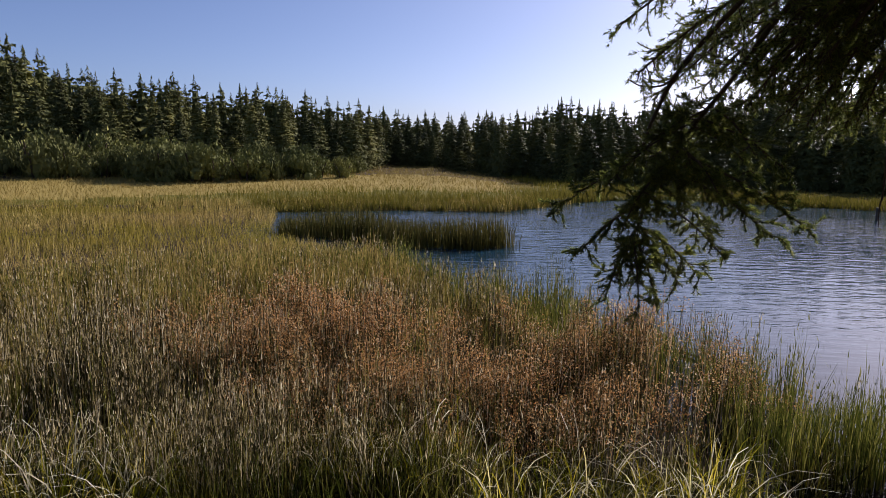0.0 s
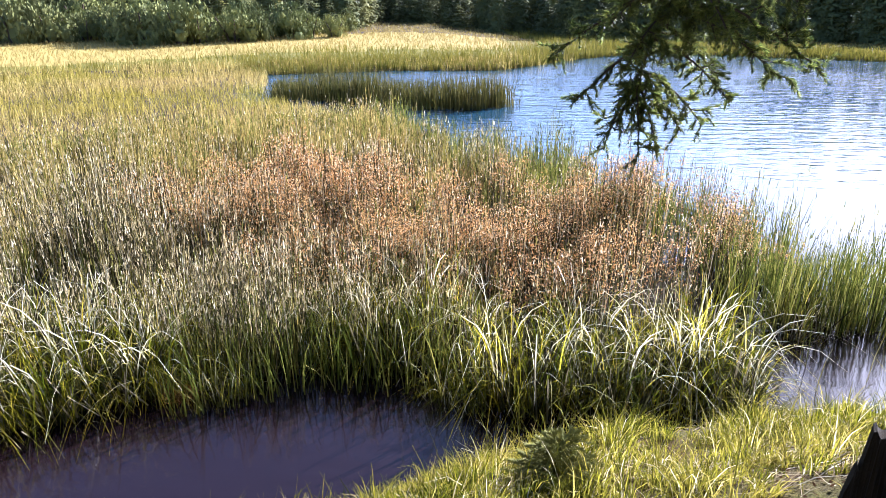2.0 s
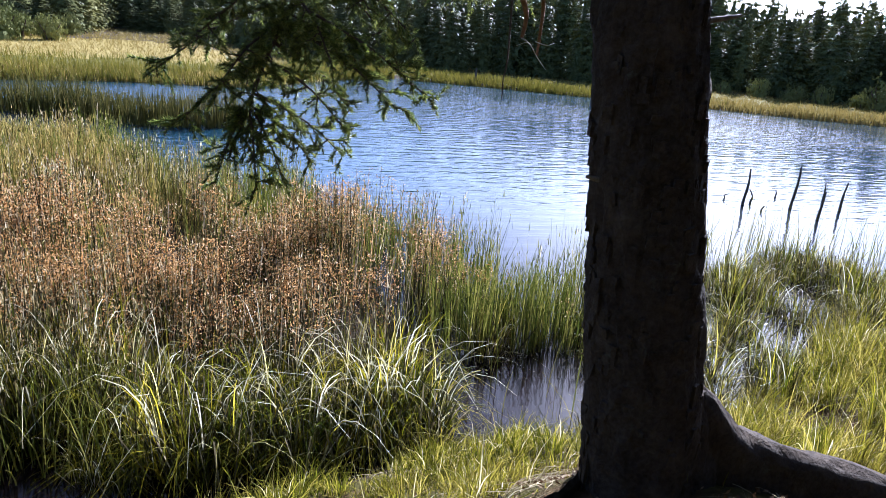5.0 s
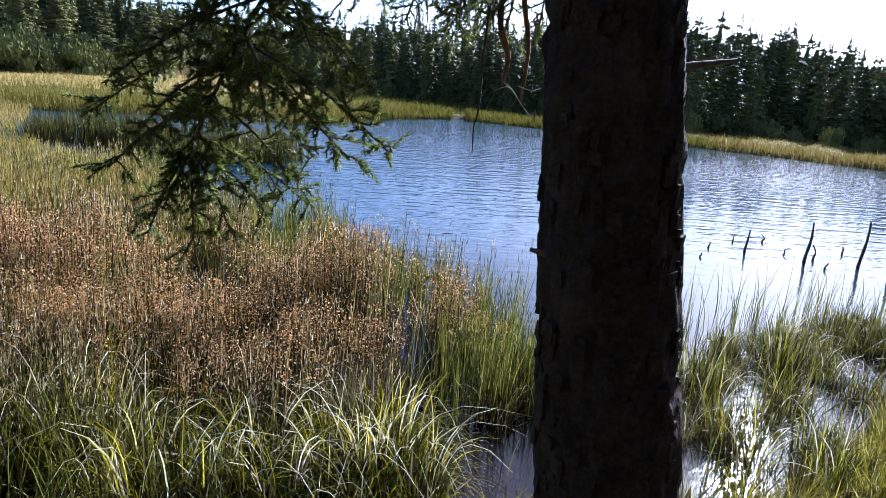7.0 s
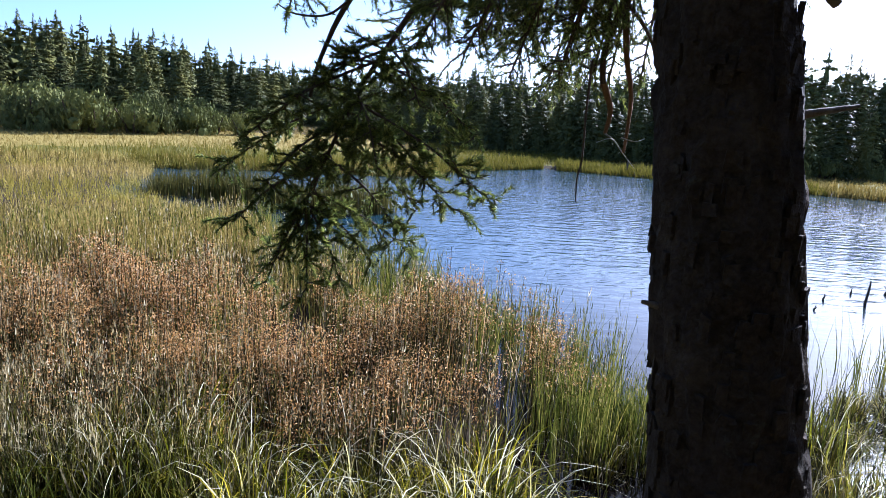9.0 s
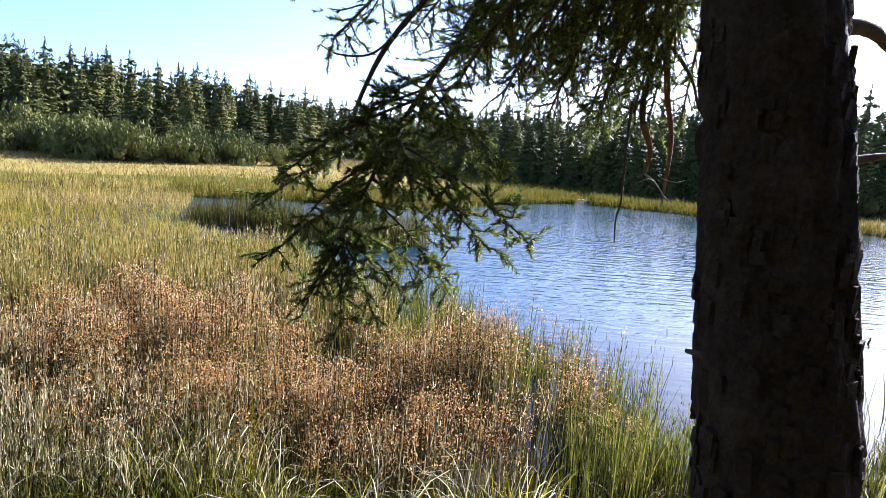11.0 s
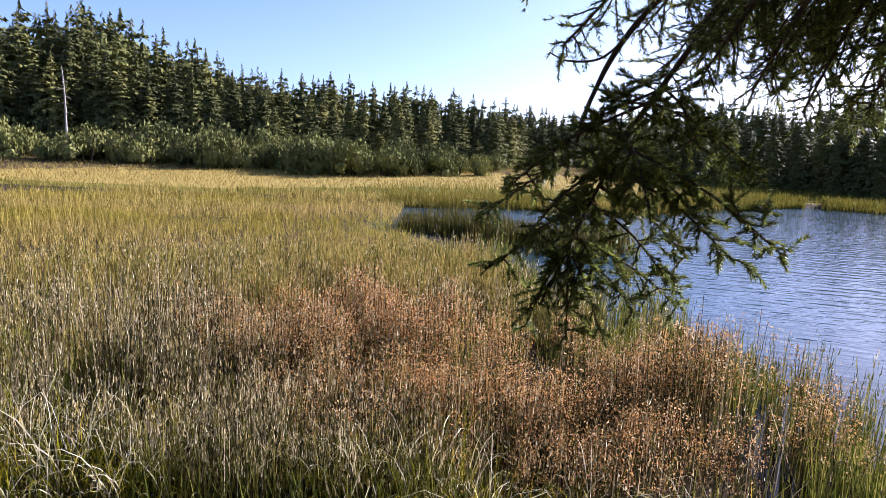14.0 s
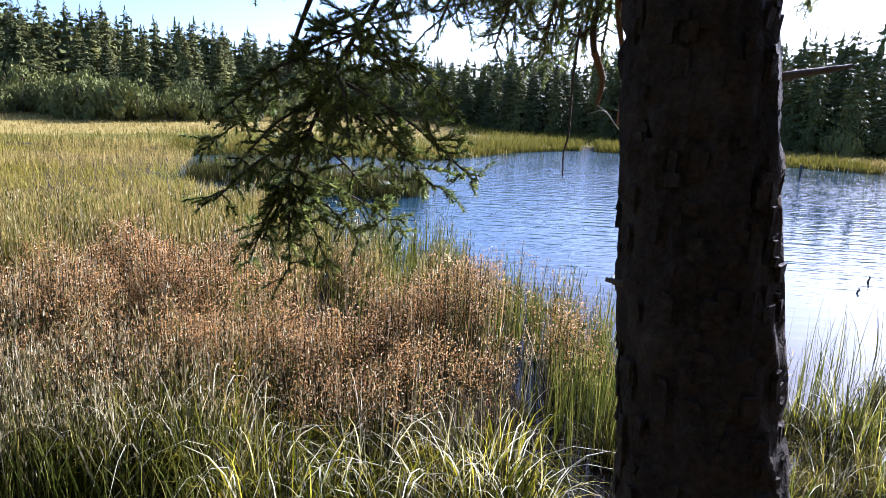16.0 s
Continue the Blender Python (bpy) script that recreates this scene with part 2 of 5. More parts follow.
def water_material():
    m, t, p, out = material("pond_water")
    p.inputs["Roughness"].default_value = 0.08
    p.inputs["IOR"].default_value = 1.333
    pos = t.nodes.new("ShaderNodeNewGeometry").outputs["Position"]
    rot = t.nodes.new("ShaderNodeMapping")
    rot.inputs["Rotation"].default_value = (0, 0, radians(12))
    t.links.new(pos, rot.inputs[0])
    long = noise_of(t, 1.0, 2.0, 0.45, rot.outputs[0], (1.2, 4.2, 1))
    short = noise_of(t, 1.0, 2.0, 0.5, rot.outputs[0], (4.0, 12.0, 1))
    gusts = ramp(t, noise_of(t, 0.10, 2.0), [(0.35, (0.45, 0.45, 0.45)), (0.65, (1, 1, 1))])
    # calm close to the shore, ruffled farther out
    sep = t.nodes.new("ShaderNodeSeparateXYZ")
    t.links.new(pos, sep.inputs[0])
    out_y = node(t, "ShaderNodeMapRange")
    out_y.inputs["From Min"].default_value, out_y.inputs["From Max"].default_value = 6.5, 17.0
    out_y.inputs["To Min"].default_value, out_y.inputs["To Max"].default_value = 0.09, 0.50
    t.links.new(sep.outputs["Y"], out_y.inputs["Value"])
    # peaty in the shallow pools; deep water farther out, its colour lifted with reflected-sky blue
    deep = node(t, "ShaderNodeMapRange")
    deep.inputs["From Min"].default_value, deep.inputs["From Max"].default_value = 5.0, 11.0
    t.links.new(sep.outputs["Y"], deep.inputs["Value"])
    t.links.new(mixed(t, deep.outputs[0], (0.008, 0.0042, 0.005), (0.010, 0.032, 0.047)), p.inputs["Base Color"])
    add = node(t, "ShaderNodeMath")
    add.operation = "MULTIPLY_ADD"
    t.links.new(short, add.inputs[0])
    add.inputs[1].default_value = 0.30
    t.links.new(long, add.inputs[2])
    s = node(t, "ShaderNodeMath")
    s.operation = "MULTIPLY"
    t.links.new(out_y.outputs[0], s.inputs[0])
    t.links.new(gusts, s.inputs[1])
    b = bump(t, p, add.outputs[0], 1.0, 0.10)
    t.links.new(s.outputs[0], b.inputs["Strength"])
    return m


M["soil"] = ground_material()
M["peat"] = peat_material("marsh_peat", (0.02, 0.014, 0.009), (0.07, 0.05, 0.03), 3.0)
M["turf"] = peat_material("dry_turf", (0.20, 0.15, 0.035), (0.32, 0.245, 0.07), 0.8)
M["olive_turf"] = peat_material("olive_turf", (0.085, 0.078, 0.012), (0.17, 0.145, 0.026), 0.8)
M["water"] = water_material()


# ---- building helpers ----
def mesh_of(name, verts, faces, mat, smooth=False):
    me = bpy.data.meshes.new(name)
    me.from_pydata(np.asarray(verts, float).tolist() if not isinstance(verts, list) else verts, [], faces if isinstance(faces, list) else faces.tolist())
    me.materials.append(mat)
    if smooth:
        me.polygons.foreach_set("use_smooth", [True] * len(me.polygons))
    me.update()
    return me


def part(name, me, parent, label=""):
    ob = new(name, me)
    ob.parent = parent
    if label:
        ob["label"] = label
    return ob


def holder(name, m=None):
    ob = new(name)
    ob.empty_display_size = 0.2
    if m is not None:
        ob.matrix_world = m
    return ob


def blades(base, height, lean, bend, width, seg=3, twist=None, tip=0.12, curl=1.8, sink=3.0):
    """Ribbons that rise from their bases: lean is a ground vector at the tip, bend lets the tip sink. Vectors over all blades."""
    n = len(base)
    s = np.linspace(0, 1, seg + 1)
    ang = rng.uniform(0, 2 * np.pi, n) if twist is None else twist
    side = np.stack([np.cos(ang), np.sin(ang), np.zeros(n)], 1)
    v = np.zeros((n, seg + 1, 2, 3))
    for k, u in enumerate(s):
        mid = base + np.concatenate([lean * (u ** curl), np.zeros((n, 1))], 1)
        mid[:, 2] += height * (u - bend * u ** sink)
        w = (width * (1 - (1 - tip) * u ** 1.5) / 2)[:, None] * side
        v[:, k, 0], v[:, k, 1] = mid - w, mid + w
    i = np.arange(n)[:, None] * (seg + 1) * 2 + np.arange(seg)[None, :] * 2
    f = np.stack([i, i + 1, i + 3, i + 2], -1).reshape(-1, 4)
    return v.reshape(-1, 3), f


def merged(sets):
    vs, fs, k = [], [], 0
    for v, f in sets:
        vs.append(np.asarray(v, float))
        fs.append(np.asarray(f) + k)
        k += len(v)
    return np.concatenate(vs), np.concatenate(fs)


def flecks(centres, size, flat=0.0):
    """Small four-cornered leaves or seed scales at the given places, turned at random."""
    n = len(centres)
    a = rng.normal(size=(n, 3))
    a /= np.linalg.norm(a, axis=1)[:, None]
    b = np.cross(a, rng.normal(size=(n, 3)))
    b /= np.linalg.norm(b, axis=1)[:, None]
    size = np.broadcast_to(np.asarray(size, float), (n,))[:, None]
    a, b = a * size, b * size * 0.45
    v = np.stack([centres - a, centres + b, centres + a, centres - b], 1).reshape(-1, 3)
    return v, np.arange(n * 4).reshape(-1, 4)


def tube(points, radii, sides=6, jag=0.0, cap=True):
    """A round limb along points, with some unevenness."""
    pts = [Vector(p) for p in points]
    vs, fs = [], []
    up = Vector((0.31, 0.17, 0.93))
    for k, p in enumerate(pts):
        d = (pts[min(k + 1, len(pts) - 1)] - pts[max(k - 1, 0)]).normalized()
        x = d.cross(up)
        x = x.normalized() if x.length > 1e-3 else Vector((1, 0, 0))
        y = d.cross(x)
        for j in range(sides):
            a = 2 * math.pi * j / sides
            r = radii[k] * (1 + jag * (rng.random() - 0.5))
            vs.append(p + x * (r * math.cos(a)) + y * (r * math.sin(a)))
    for k in range(len(pts) - 1):
        for j in range(sides):
            fs.append((k * sides + j, k * sides + (j + 1) % sides, (k + 1) * sides + (j + 1) % sides, (k + 1) * sides + j))
    v = np.array([tuple(p) for p in vs])
    return v, np.array(fs)


def bezier_path(points, count):
    """A smooth run through the given points."""
    p = np.array(points, float)
    n = len(p)
    out = []
    for u in np.linspace(0, n - 1, count):
        k = min(int(u), n - 2)
        w = u - k
        a, b, c, d = p[max(k - 1, 0)], p[k], p[k + 1], p[min(k + 2, n - 1)]
        out.append(0.5 * (2 * b + (c - a) * w + (2 * a - 5 * b + 4 * c - d) * w * w + (3 * b - a - 3 * c + d) * w ** 3))
    return np.array(out)


def inside(poly, x, y):
    """Which points lie in the polygon."""
    p = np.array(poly)
    hit = np.zeros(np.shape(x), bool)
    for (x0, y0), (x1, y1) in zip(p, np.roll(p, -1, 0)):
        c = ((y0 > y) != (y1 > y)) & (x < (x1 - x0) * (y - y0) / (y1 - y0 + 1e-12) + x0)
        hit ^= c
    return hit


def wavy(x, y, f=1.0, seed=0.0):
    return np.sin(x * f * 1.7 + seed) * np.cos(y * f * 1.3 + seed * 2) + 0.6 * np.sin(x * f * 3.9 + y * f * 2.1 + seed * 3) + 0.3 * np.sin(y * f * 7.3 - x * f * 5.1 + seed)


# ---- plan ----
SHORE_X = [-30, -8, -3, -1, -0.6, 0, 0.5, 1.4, 2.15, 2.6, 3.5, 4.7, 6, 9, 30]
SHORE_Y = [1.0, 2.2, 2.6, 2.84, 2.98, 3.2, 3.35, 3.48, 3.55, 3.2, 3.0, 3.4, 3.9, 4.4, 3.0]
LAKE = [(4.4, 5.35), (3.4, 5.5), (2.7, 5.95), (2.25, 6.8), (1.8, 7.8), (1.35, 9.0), (0.6, 10.9), (0.2, 12.5), (-0.5, 14.5), (-1.8, 16.2), (-3.0, 17.8), (-3.7, 19.2),
        (-4.1, 21.0), (-4.4, 23.5), (-4.8, 25.9), (-3.7, 26.3), (0, 27.0), (4.2, 26.3), (9, 31.5), (13, 34), (16.6, 31.5), (20, 28), (24, 24.5), (28, 20),
        (36, 12), (40, 4), (30, 3.2), (14, 4.2), (9, 5.0), (6.6, 5.0), (5.6, 5.0)]
ISLAND = [(-3.7, 19.1), (-1.4, 17.9), (0.3, 16.6), (1.8, 16.2), (3.0, 16.7), (2.8, 17.5), (0.8, 18.0), (-1.2, 19.3), (-3.6, 20.4)]
MEADOW_LINE_X = [-90, -30, -14, -7, -3.7, 0, 4.2, 9, 13, 16.6, 20, 24, 28, 34, 45, 90]
MEADOW_LINE_Y = [26, 26, 26.5, 26.3, 26.6, 27.4, 26.8, 32, 34.5, 32, 28.6, 25, 20.6, 15, 6, -20]


GRID = np.random.default_rng(3).random((97, 89))


def patchy(x, y, f, shift=0.0):
    """Smooth random patches between 0 and 1; f patches a metre."""
    u, v = np.asarray(x) * f + 31.7 + shift * 7.3, np.asarray(y) * f + 17.3 + shift * 3.9
    i, j = np.floor(u).astype(int), np.floor(v).astype(int)
    a, b = u - i, v - j
    a, b = a * a * (3 - 2 * a), b * b * (3 - 2 * b)
    g = lambda p, q: GRID[p % 97, q % 89]
    return (g(i, j) * (1 - a) + g(i + 1, j) * a) * (1 - b) + (g(i, j + 1) * (1 - a) + g(i + 1, j + 1) * a) * b


def bank_depth(x, y):
    return np.interp(x, SHORE_X, SHORE_Y) - y


def ground_height(x, y):
    d = bank_depth(x, y)
    bank = np.interp(d, [-0.4, -0.12, 0.12, 0.6, 1.3, 2.3, 8, 40, 400], [-0.28, -0.04, 0.17, 0.40, 0.70, 1.0, 1.12, 1.6, 4.0])
    bank = bank + 0.36 * np.exp(-(x - 1.62) ** 2 / (2 * 0.46 ** 2) - (y - 1.76) ** 2 / (2 * 0.40 ** 2))
    bank = bank + np.clip(d + 0.15, 0, 1) * (0.10 * (patchy(x, y, 2.3) - 0.5) + 0.045 * (patchy(x, y, 6.1, 1) - 0.5))
    m = np.clip((y - np.interp(x, MEADOW_LINE_X, MEADOW_LINE_Y)) / 1.2 + 0.35, 0, 1)
    far = -0.28 + 0.42 * m * m * (3 - 2 * m)
    far = far + 0.60 * np.clip((y - np.interp(x, MEADOW_LINE_X, MEADOW_LINE_Y) - 2) / 19, 0, 1) * np.clip((9 - x) / 6, 0, 1)
    r = np.hypot(x, y)
    hill = np.clip(r - 52, 0, 60) * 0.03 * np.clip((y + 10) / 30, 0, 1)
    left = np.clip((-x - 5) / 6, 0, 1) * np.clip((y - 9) / 6, 0, 1) * 0.30
    return np.maximum(np.where(d > -0.4, bank, -1), np.where(d > -0.4, -1, np.maximum(far + hill, -0.28 + left)))


def marsh_mask(x, y):
    """Reed beds: not the bank, the pools or the open lake."""
    pool = inside([(-3.7, 2.5), (-3.6, 3.6), (-2.67, 3.96), (-1.73, 4.28), (-1.2, 4.35), (-0.67, 4.46), (-0.1, 4.42), (0.36, 3.97), (0.66, 3.7), (0.7, 3.3), (0.2, 3.1), (-2, 2.5)], x, y)
    pool2 = inside([(1.85, 3.75), (1.92, 4.4), (2.35, 4.5), (2.75, 4.6), (3.3, 4.5), (3.5, 3.9), (2.9, 3.4)], x, y)
    fringe = inside([(3.3, 4.4), (2.5, 4.4), (0.3, 9.5), (-0.6, 12.5), (0.9, 12.3), (2.2, 9.8), (2.9, 8.0), (3.2, 6.9), (3.5, 6.0)], x, y) & (patchy(x, y, 5.0, 9) + patchy(x, y, 0.8, 3) > 1.02)
    return (bank_depth(x, y) < -0.05) & (~inside(LAKE, x, y) | fringe) & ~pool & ~pool2


def bed_height(x, y):
    """Ground, plus wet peat added a hand above the reed beds' water to blacken gaps."""
    h = ground_height(x, y)
    full = marsh_mask(x, y) & (y > 4.6) & (y < 30) & (x < 2.3)
    for dx, dy in ((0.35, 0), (-0.35, 0), (0, 0.35), (0, -0.35), (0.8, -0.3), (0.7, 0.2)):
        full &= marsh_mask(x + dx, y + dy)
    return np.where(full, np.maximum(h, 0.015 + 0.05 * patchy(x, y, 2.2, 5)), h)


def ground():
    ax = np.unique(np.round(np.concatenate([np.linspace(-6, 8, 113), np.linspace(-60, 60, 151), np.array([-900, -500, -300, -200, -140, -100, -80, 80, 100, 140, 200, 300, 500, 900.0])]), 3))
    ay = np.unique(np.round(np.concatenate([np.linspace(-3, 6, 91), np.linspace(-30, 70, 90), np.linspace(6, 16, 41), np.array([-900, -400, -200, -100, -60, 80, 90, 110, 140, 200, 300, 500, 900.0])]), 3))
    X, Y = np.meshgrid(ax, ay)
    Z = bed_height(X, Y)
    v = np.stack([X, Y, Z], -1).reshape(-1, 3)
    w = len(ax)
    i = (np.arange(len(ay) - 1)[:, None] * w + np.arange(w - 1)[None, :])
    f = np.stack([i, i + 1, i + w + 1, i + w], -1).reshape(-1, 4)
    me = mesh_of("ground", v, f, M["soil"], True)
    me.materials.append(M["peat"])
    cx, cy = v[f].mean(1)[:, 0], v[f].mean(1)[:, 1]
    me.materials.append(M["turf"])
    kind = (bank_depth(cx, cy) < 0.15).astype(np.int32)
    kind[(cy > np.interp(cx, MEADOW_LINE_X, MEADOW_LINE_Y) + 1.0) & (np.hypot(cx, cy) < 47)] = 2
    me.materials.append(M["olive_turf"])
    kind[(kind == 2) & ((cx > 7) | (cy < np.interp(cx, MEADOW_LINE_X, MEADOW_LINE_Y) + np.interp(cx, [-14, -6], [3.5, 7.5])))] = 3
    me.polygons.foreach_set("material_index", kind)
    tagged(new("ground", me), "peaty bank, marsh bed and forest floor", "ground", kind="structure")
    wv = [(-900, -0.5, 0), (900, -0.5, 0), (900, 60, 0), (-900, 60, 0)]
    wme = mesh_of("water", wv, [(0, 1, 2, 3)], M["water"])
    tagged(new("water", wme), "dark rippled pond water reflecting the sky", "water", kind="structure")


ground()


# ---- reeds and grasses ----
def stuff(name, v, f, mat, label, category):
    return tagged(new(name, mesh_of(name, v, f, M[mat])), label, category, kind="stuff")


def polar(n, r0, r1, a0, a1, power=1.0):
    """Places in a fan in front of the viewer; angles in degrees to the right of +y; power 1 gives even steps in distance."""
    r = r0 + (r1 - r0) * rng.random(n) ** power
    a = np.radians(rng.uniform(a0, a1, n))
    return 0.4 + r * np.sin(a), 0.6 + r * np.cos(a)


def red_weight(x, y):
    ax, ay, bx, by = -1.3, 7.4, 1.8, 5.35
    u = np.clip(((x - ax) * (bx - ax) + (y - ay) * (by - ay)) / ((bx - ax) ** 2 + (by - ay) ** 2), 0, 1)
    d = np.hypot(x - ax - u * (bx - ax), y - ay - u * (by - ay))
    return np.clip(1.25 - d / 1.35 + 0.5 * (patchy(x, y, 0.9, 21) - 0.5) + 0.35 * (patchy(x, y, 2.6, 22) - 0.5), 0, 0.95)


def mounds(x, y, step, shift):
    """Rounded clumps about a step apart: 1 over a clump's middle, 0 and less between them."""
    u, v = x / step + shift, y / step + shift * 0.7
    i, j = np.floor(u).astype(int), np.floor(v).astype(int)
    best = np.full(np.shape(x), 9.0)
    for di in (-1, 0, 1):
        for dj in (-1, 0, 1):
            p, q = i + di, j + dj
            jx, jy, size = GRID[p % 97, q % 89], GRID[(p + 31) % 97, (q + 17) % 89], GRID[(p + 57) % 97, (q + 41) % 89]
            best = np.minimum(best, np.hypot(u - p - 0.15 - 0.7 * jx, v - q - 0.15 - 0.7 * jy) / (0.55 + 0.35 * size))
    return 1 - best ** 2


def near_reeds():
    x, y = polar(128000, 3.9, 13.5, -60, 40, 0.8)
    clump = 0.5 * patchy(x, y, 3.1, 2) + 0.3 * patchy(x, y, 7.0, 4) + 0.35 * patchy(x, y, 0.9, 6)
    keep = marsh_mask(x, y) & (y > 4.3 + 0.6 * (patchy(x, y, 1.1, 3) - 0.5)) & (rng.random(len(x)) < np.clip((clump - 0.42) * 4.2, 0.03, 1))
    x, y = x[keep], y[keep]
    keep = (mounds(x, y, 0.62, 3.3) > rng.uniform(-0.6, 0.25, len(x))) | (np.hypot(x, y) > 9.5)
    x, y = x[keep], y[keep]
    r = np.hypot(x - 0.4, y - 0.6)
    redness = red_weight(x, y)
    green = np.clip((r - 7.0) / 3.5 + 0.35 * wavy(x, y, 0.8, 5.0), 0, 0.85) * (1 - redness)
    lush = (np.clip(1.7 - np.hypot((x - 3.1) / 1.1, y - 4.85) / 0.55, 0, 1))
    lush = np.maximum(lush, np.clip(1.6 - np.hypot((x - 2.4) / 0.8, y - 4.75) / 0.42, 0, 1))
    redness = redness * (1 - lush)
    green = np.maximum(green, lush)
    edge = inside(LAKE, x + 0.35, y - 0.1) | inside(LAKE, x + 0.2, y + 0.45)
    green = np.maximum(green, edge * 0.9)
    pick = rng.random(len(x)) * np.where(rng.random(len(x)) < 0.12, 0.6, 1.0)
    stray = rng.random(len(x))
    kind = np.where(pick < redness, 1, np.where(pick < redness + green, 2, 0))
    kind = np.where((kind == 1) & (stray < 0.14), 0, np.where((kind == 1) & (stray > 0.84), 2, kind))
    kind = np.where((kind == 0) & (stray > 0.16) & (stray < 0.24), 3, np.where((kind == 0) & (stray > 0.82), 2, kind))
    kind = np.where((r > 6.5) & (patchy(x, y * 1.8, 0.45, 31) + 0.4 * patchy(x, y, 1.6, 32) > 0.92) & (stray < 0.75), 2, kind)
    kind = np.where((kind == 2) & (r > 6.8) & ~edge & (rng.random(len(x)) < 0.72), 3, kind)
    dark = []
    for k, mat, label in ((0, "reed_grey", "dry grey rush tips over dark stems"), (1, "reed_red", "rust-red bog plants with dry leaves and seed heads"), (2, "reed_green", "thin green horsetail stems at the water's edge"), (3, "marsh_grass", "tan and olive sedge in the marsh")):
        s = kind == k
        n = s.sum()
        px, py, pr = x[s], y[s], r[s]
        dome = np.clip(mounds(px, py, 0.62, 3.3), -0.2, 1)
        tall = (0.46 + 0.70 * patchy(px, py, 1.5, 5) + 0.34 * patchy(px, py, 3.6, 8)) * np.where(pr < 9.5, 0.74 + 0.36 * dome, 0.9)
        h = (0.86 if k != 2 else 0.76) * (rng.uniform(0.5, 1.12, n) if k == 0 else rng.uniform(0.74, 1.08, n) if k == 1 else np.clip(rng.normal(0.88 if k == 2 else 0.62, 0.2, n), 0.25, 1.3)) * tall * np.interp(py, [4.3, 5.0, 6.0, 9.0], [0.72, 0.80, 1.0, 0.92])
        base = np.stack([px, py, np.full(n, -0.06)], 1)
        lean = rng.normal(0, 1, (n, 2)) * np.where(rng.random(n) < 0.08, 0.2, 0.05)[:, None] + np.array([0.01, 0.0])
        w = (0.0040 + 0.0009 * pr) * rng.uniform(0.7, 1.3, n)
        sets = []
        # most stems go near-black: shade low in the bed, put into the colour
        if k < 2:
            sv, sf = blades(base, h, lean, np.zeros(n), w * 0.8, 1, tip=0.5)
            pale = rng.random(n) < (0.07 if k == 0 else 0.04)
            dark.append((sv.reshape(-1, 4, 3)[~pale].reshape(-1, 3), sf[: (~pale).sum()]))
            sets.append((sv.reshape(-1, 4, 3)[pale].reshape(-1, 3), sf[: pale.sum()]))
        else:
            sets.append(blades(base, h, lean, rng.uniform(0, 0.12, n), w, 2))
        # dry leaves and seed heads round the upper stem
        for j in range((8, 22, 2, 4)[k]):
            u = 1 - (0.50, 0.34, 0.5, 0.5)[k] * rng.random(n) ** 1.25
            c = base + np.concatenate([lean * (u ** 1.8)[:, None], (h * u)[:, None]], 1)
            pick = rng.random(n) < 0.85
            m = pick.sum()
            if k == 1:
                c = c[pick] + rng.normal(0, 1, (m, 3)) * np.array([0.026, 0.026, 0.012])
                sets.append(flecks(c, (0.0052 + 0.0010 * pr[pick]) * rng.uniform(0.5, 1.3, m)))
                continue
            long = rng.uniform(0.015, 0.06, m) if k == 0 else rng.uniform(0.02, 0.10, m)
            start = c[pick] + np.concatenate([rng.normal(0, 0.008, (m, 2)), np.zeros((m, 1))], 1)
            sets.append(blades(start, long, rng.normal(0, 0.007, (m, 2)), np.zeros(m), (0.0026 + 0.0008 * pr[pick]) * rng.uniform(0.6, 1.4, m), 1, tip=0.2))
        stuff("reed_bed", *merged(sets), mat, label, "reeds")
    stuff("shade_dark_stems", *merged(dark), "reed_stem", "dark thin wet stems of the reed bed", "reeds")


def mid_reeds():
    x, y = polar(100000, 12.5, 31, -62, 30, 0.9)
    gap = inside([(-17, 26.6), (-10.5, 26.2), (-10.5, 27.6), (-17, 28.2)], x, y)
    keep = marsh_mask(x, y) & (y < np.interp(x, MEADOW_LINE_X, MEADOW_LINE_Y) + 1.5) & ~gap
    x, y = x[keep], y[keep]
    r = np.hypot(x, y)
    olive = patchy(x * 0.6, y * 1.5, 0.28, 17) + 0.35 * patchy(x, y * 2, 0.9, 18) + 0.25 * rng.random(len(x)) > 0.90
    for s, mat, label in ((~olive, "marsh_grass", "tan sedge marsh stretching to the meadow"), (olive, "marsh_olive", "yellow-green sedge marsh stretching to the meadow")):
        px, py, pr = x[s], y[s], r[s]
        n = len(px)
        base = np.stack([px, py, np.maximum(ground_height(px, py), -0.05)], 1)
        h = 0.29 * rng.normal(1, 0.2, n) * (0.45 + 0.8 * patchy(px, py, 0.5, 3) + 0.5 * patchy(px, py, 1.7, 6))
        near = pr < 18
        args = (rng.normal(0, 0.07, (n, 2)), rng.uniform(0, 0.2, n), 0.0010 * pr * rng.uniform(0.6, 1.4, n))
        stuff("marsh_reeds", *merged([blades(base[q], h[q], *(g[q] for g in args), k) for q, k in ((near, 2), (~near, 1))]), mat, label, "reeds")


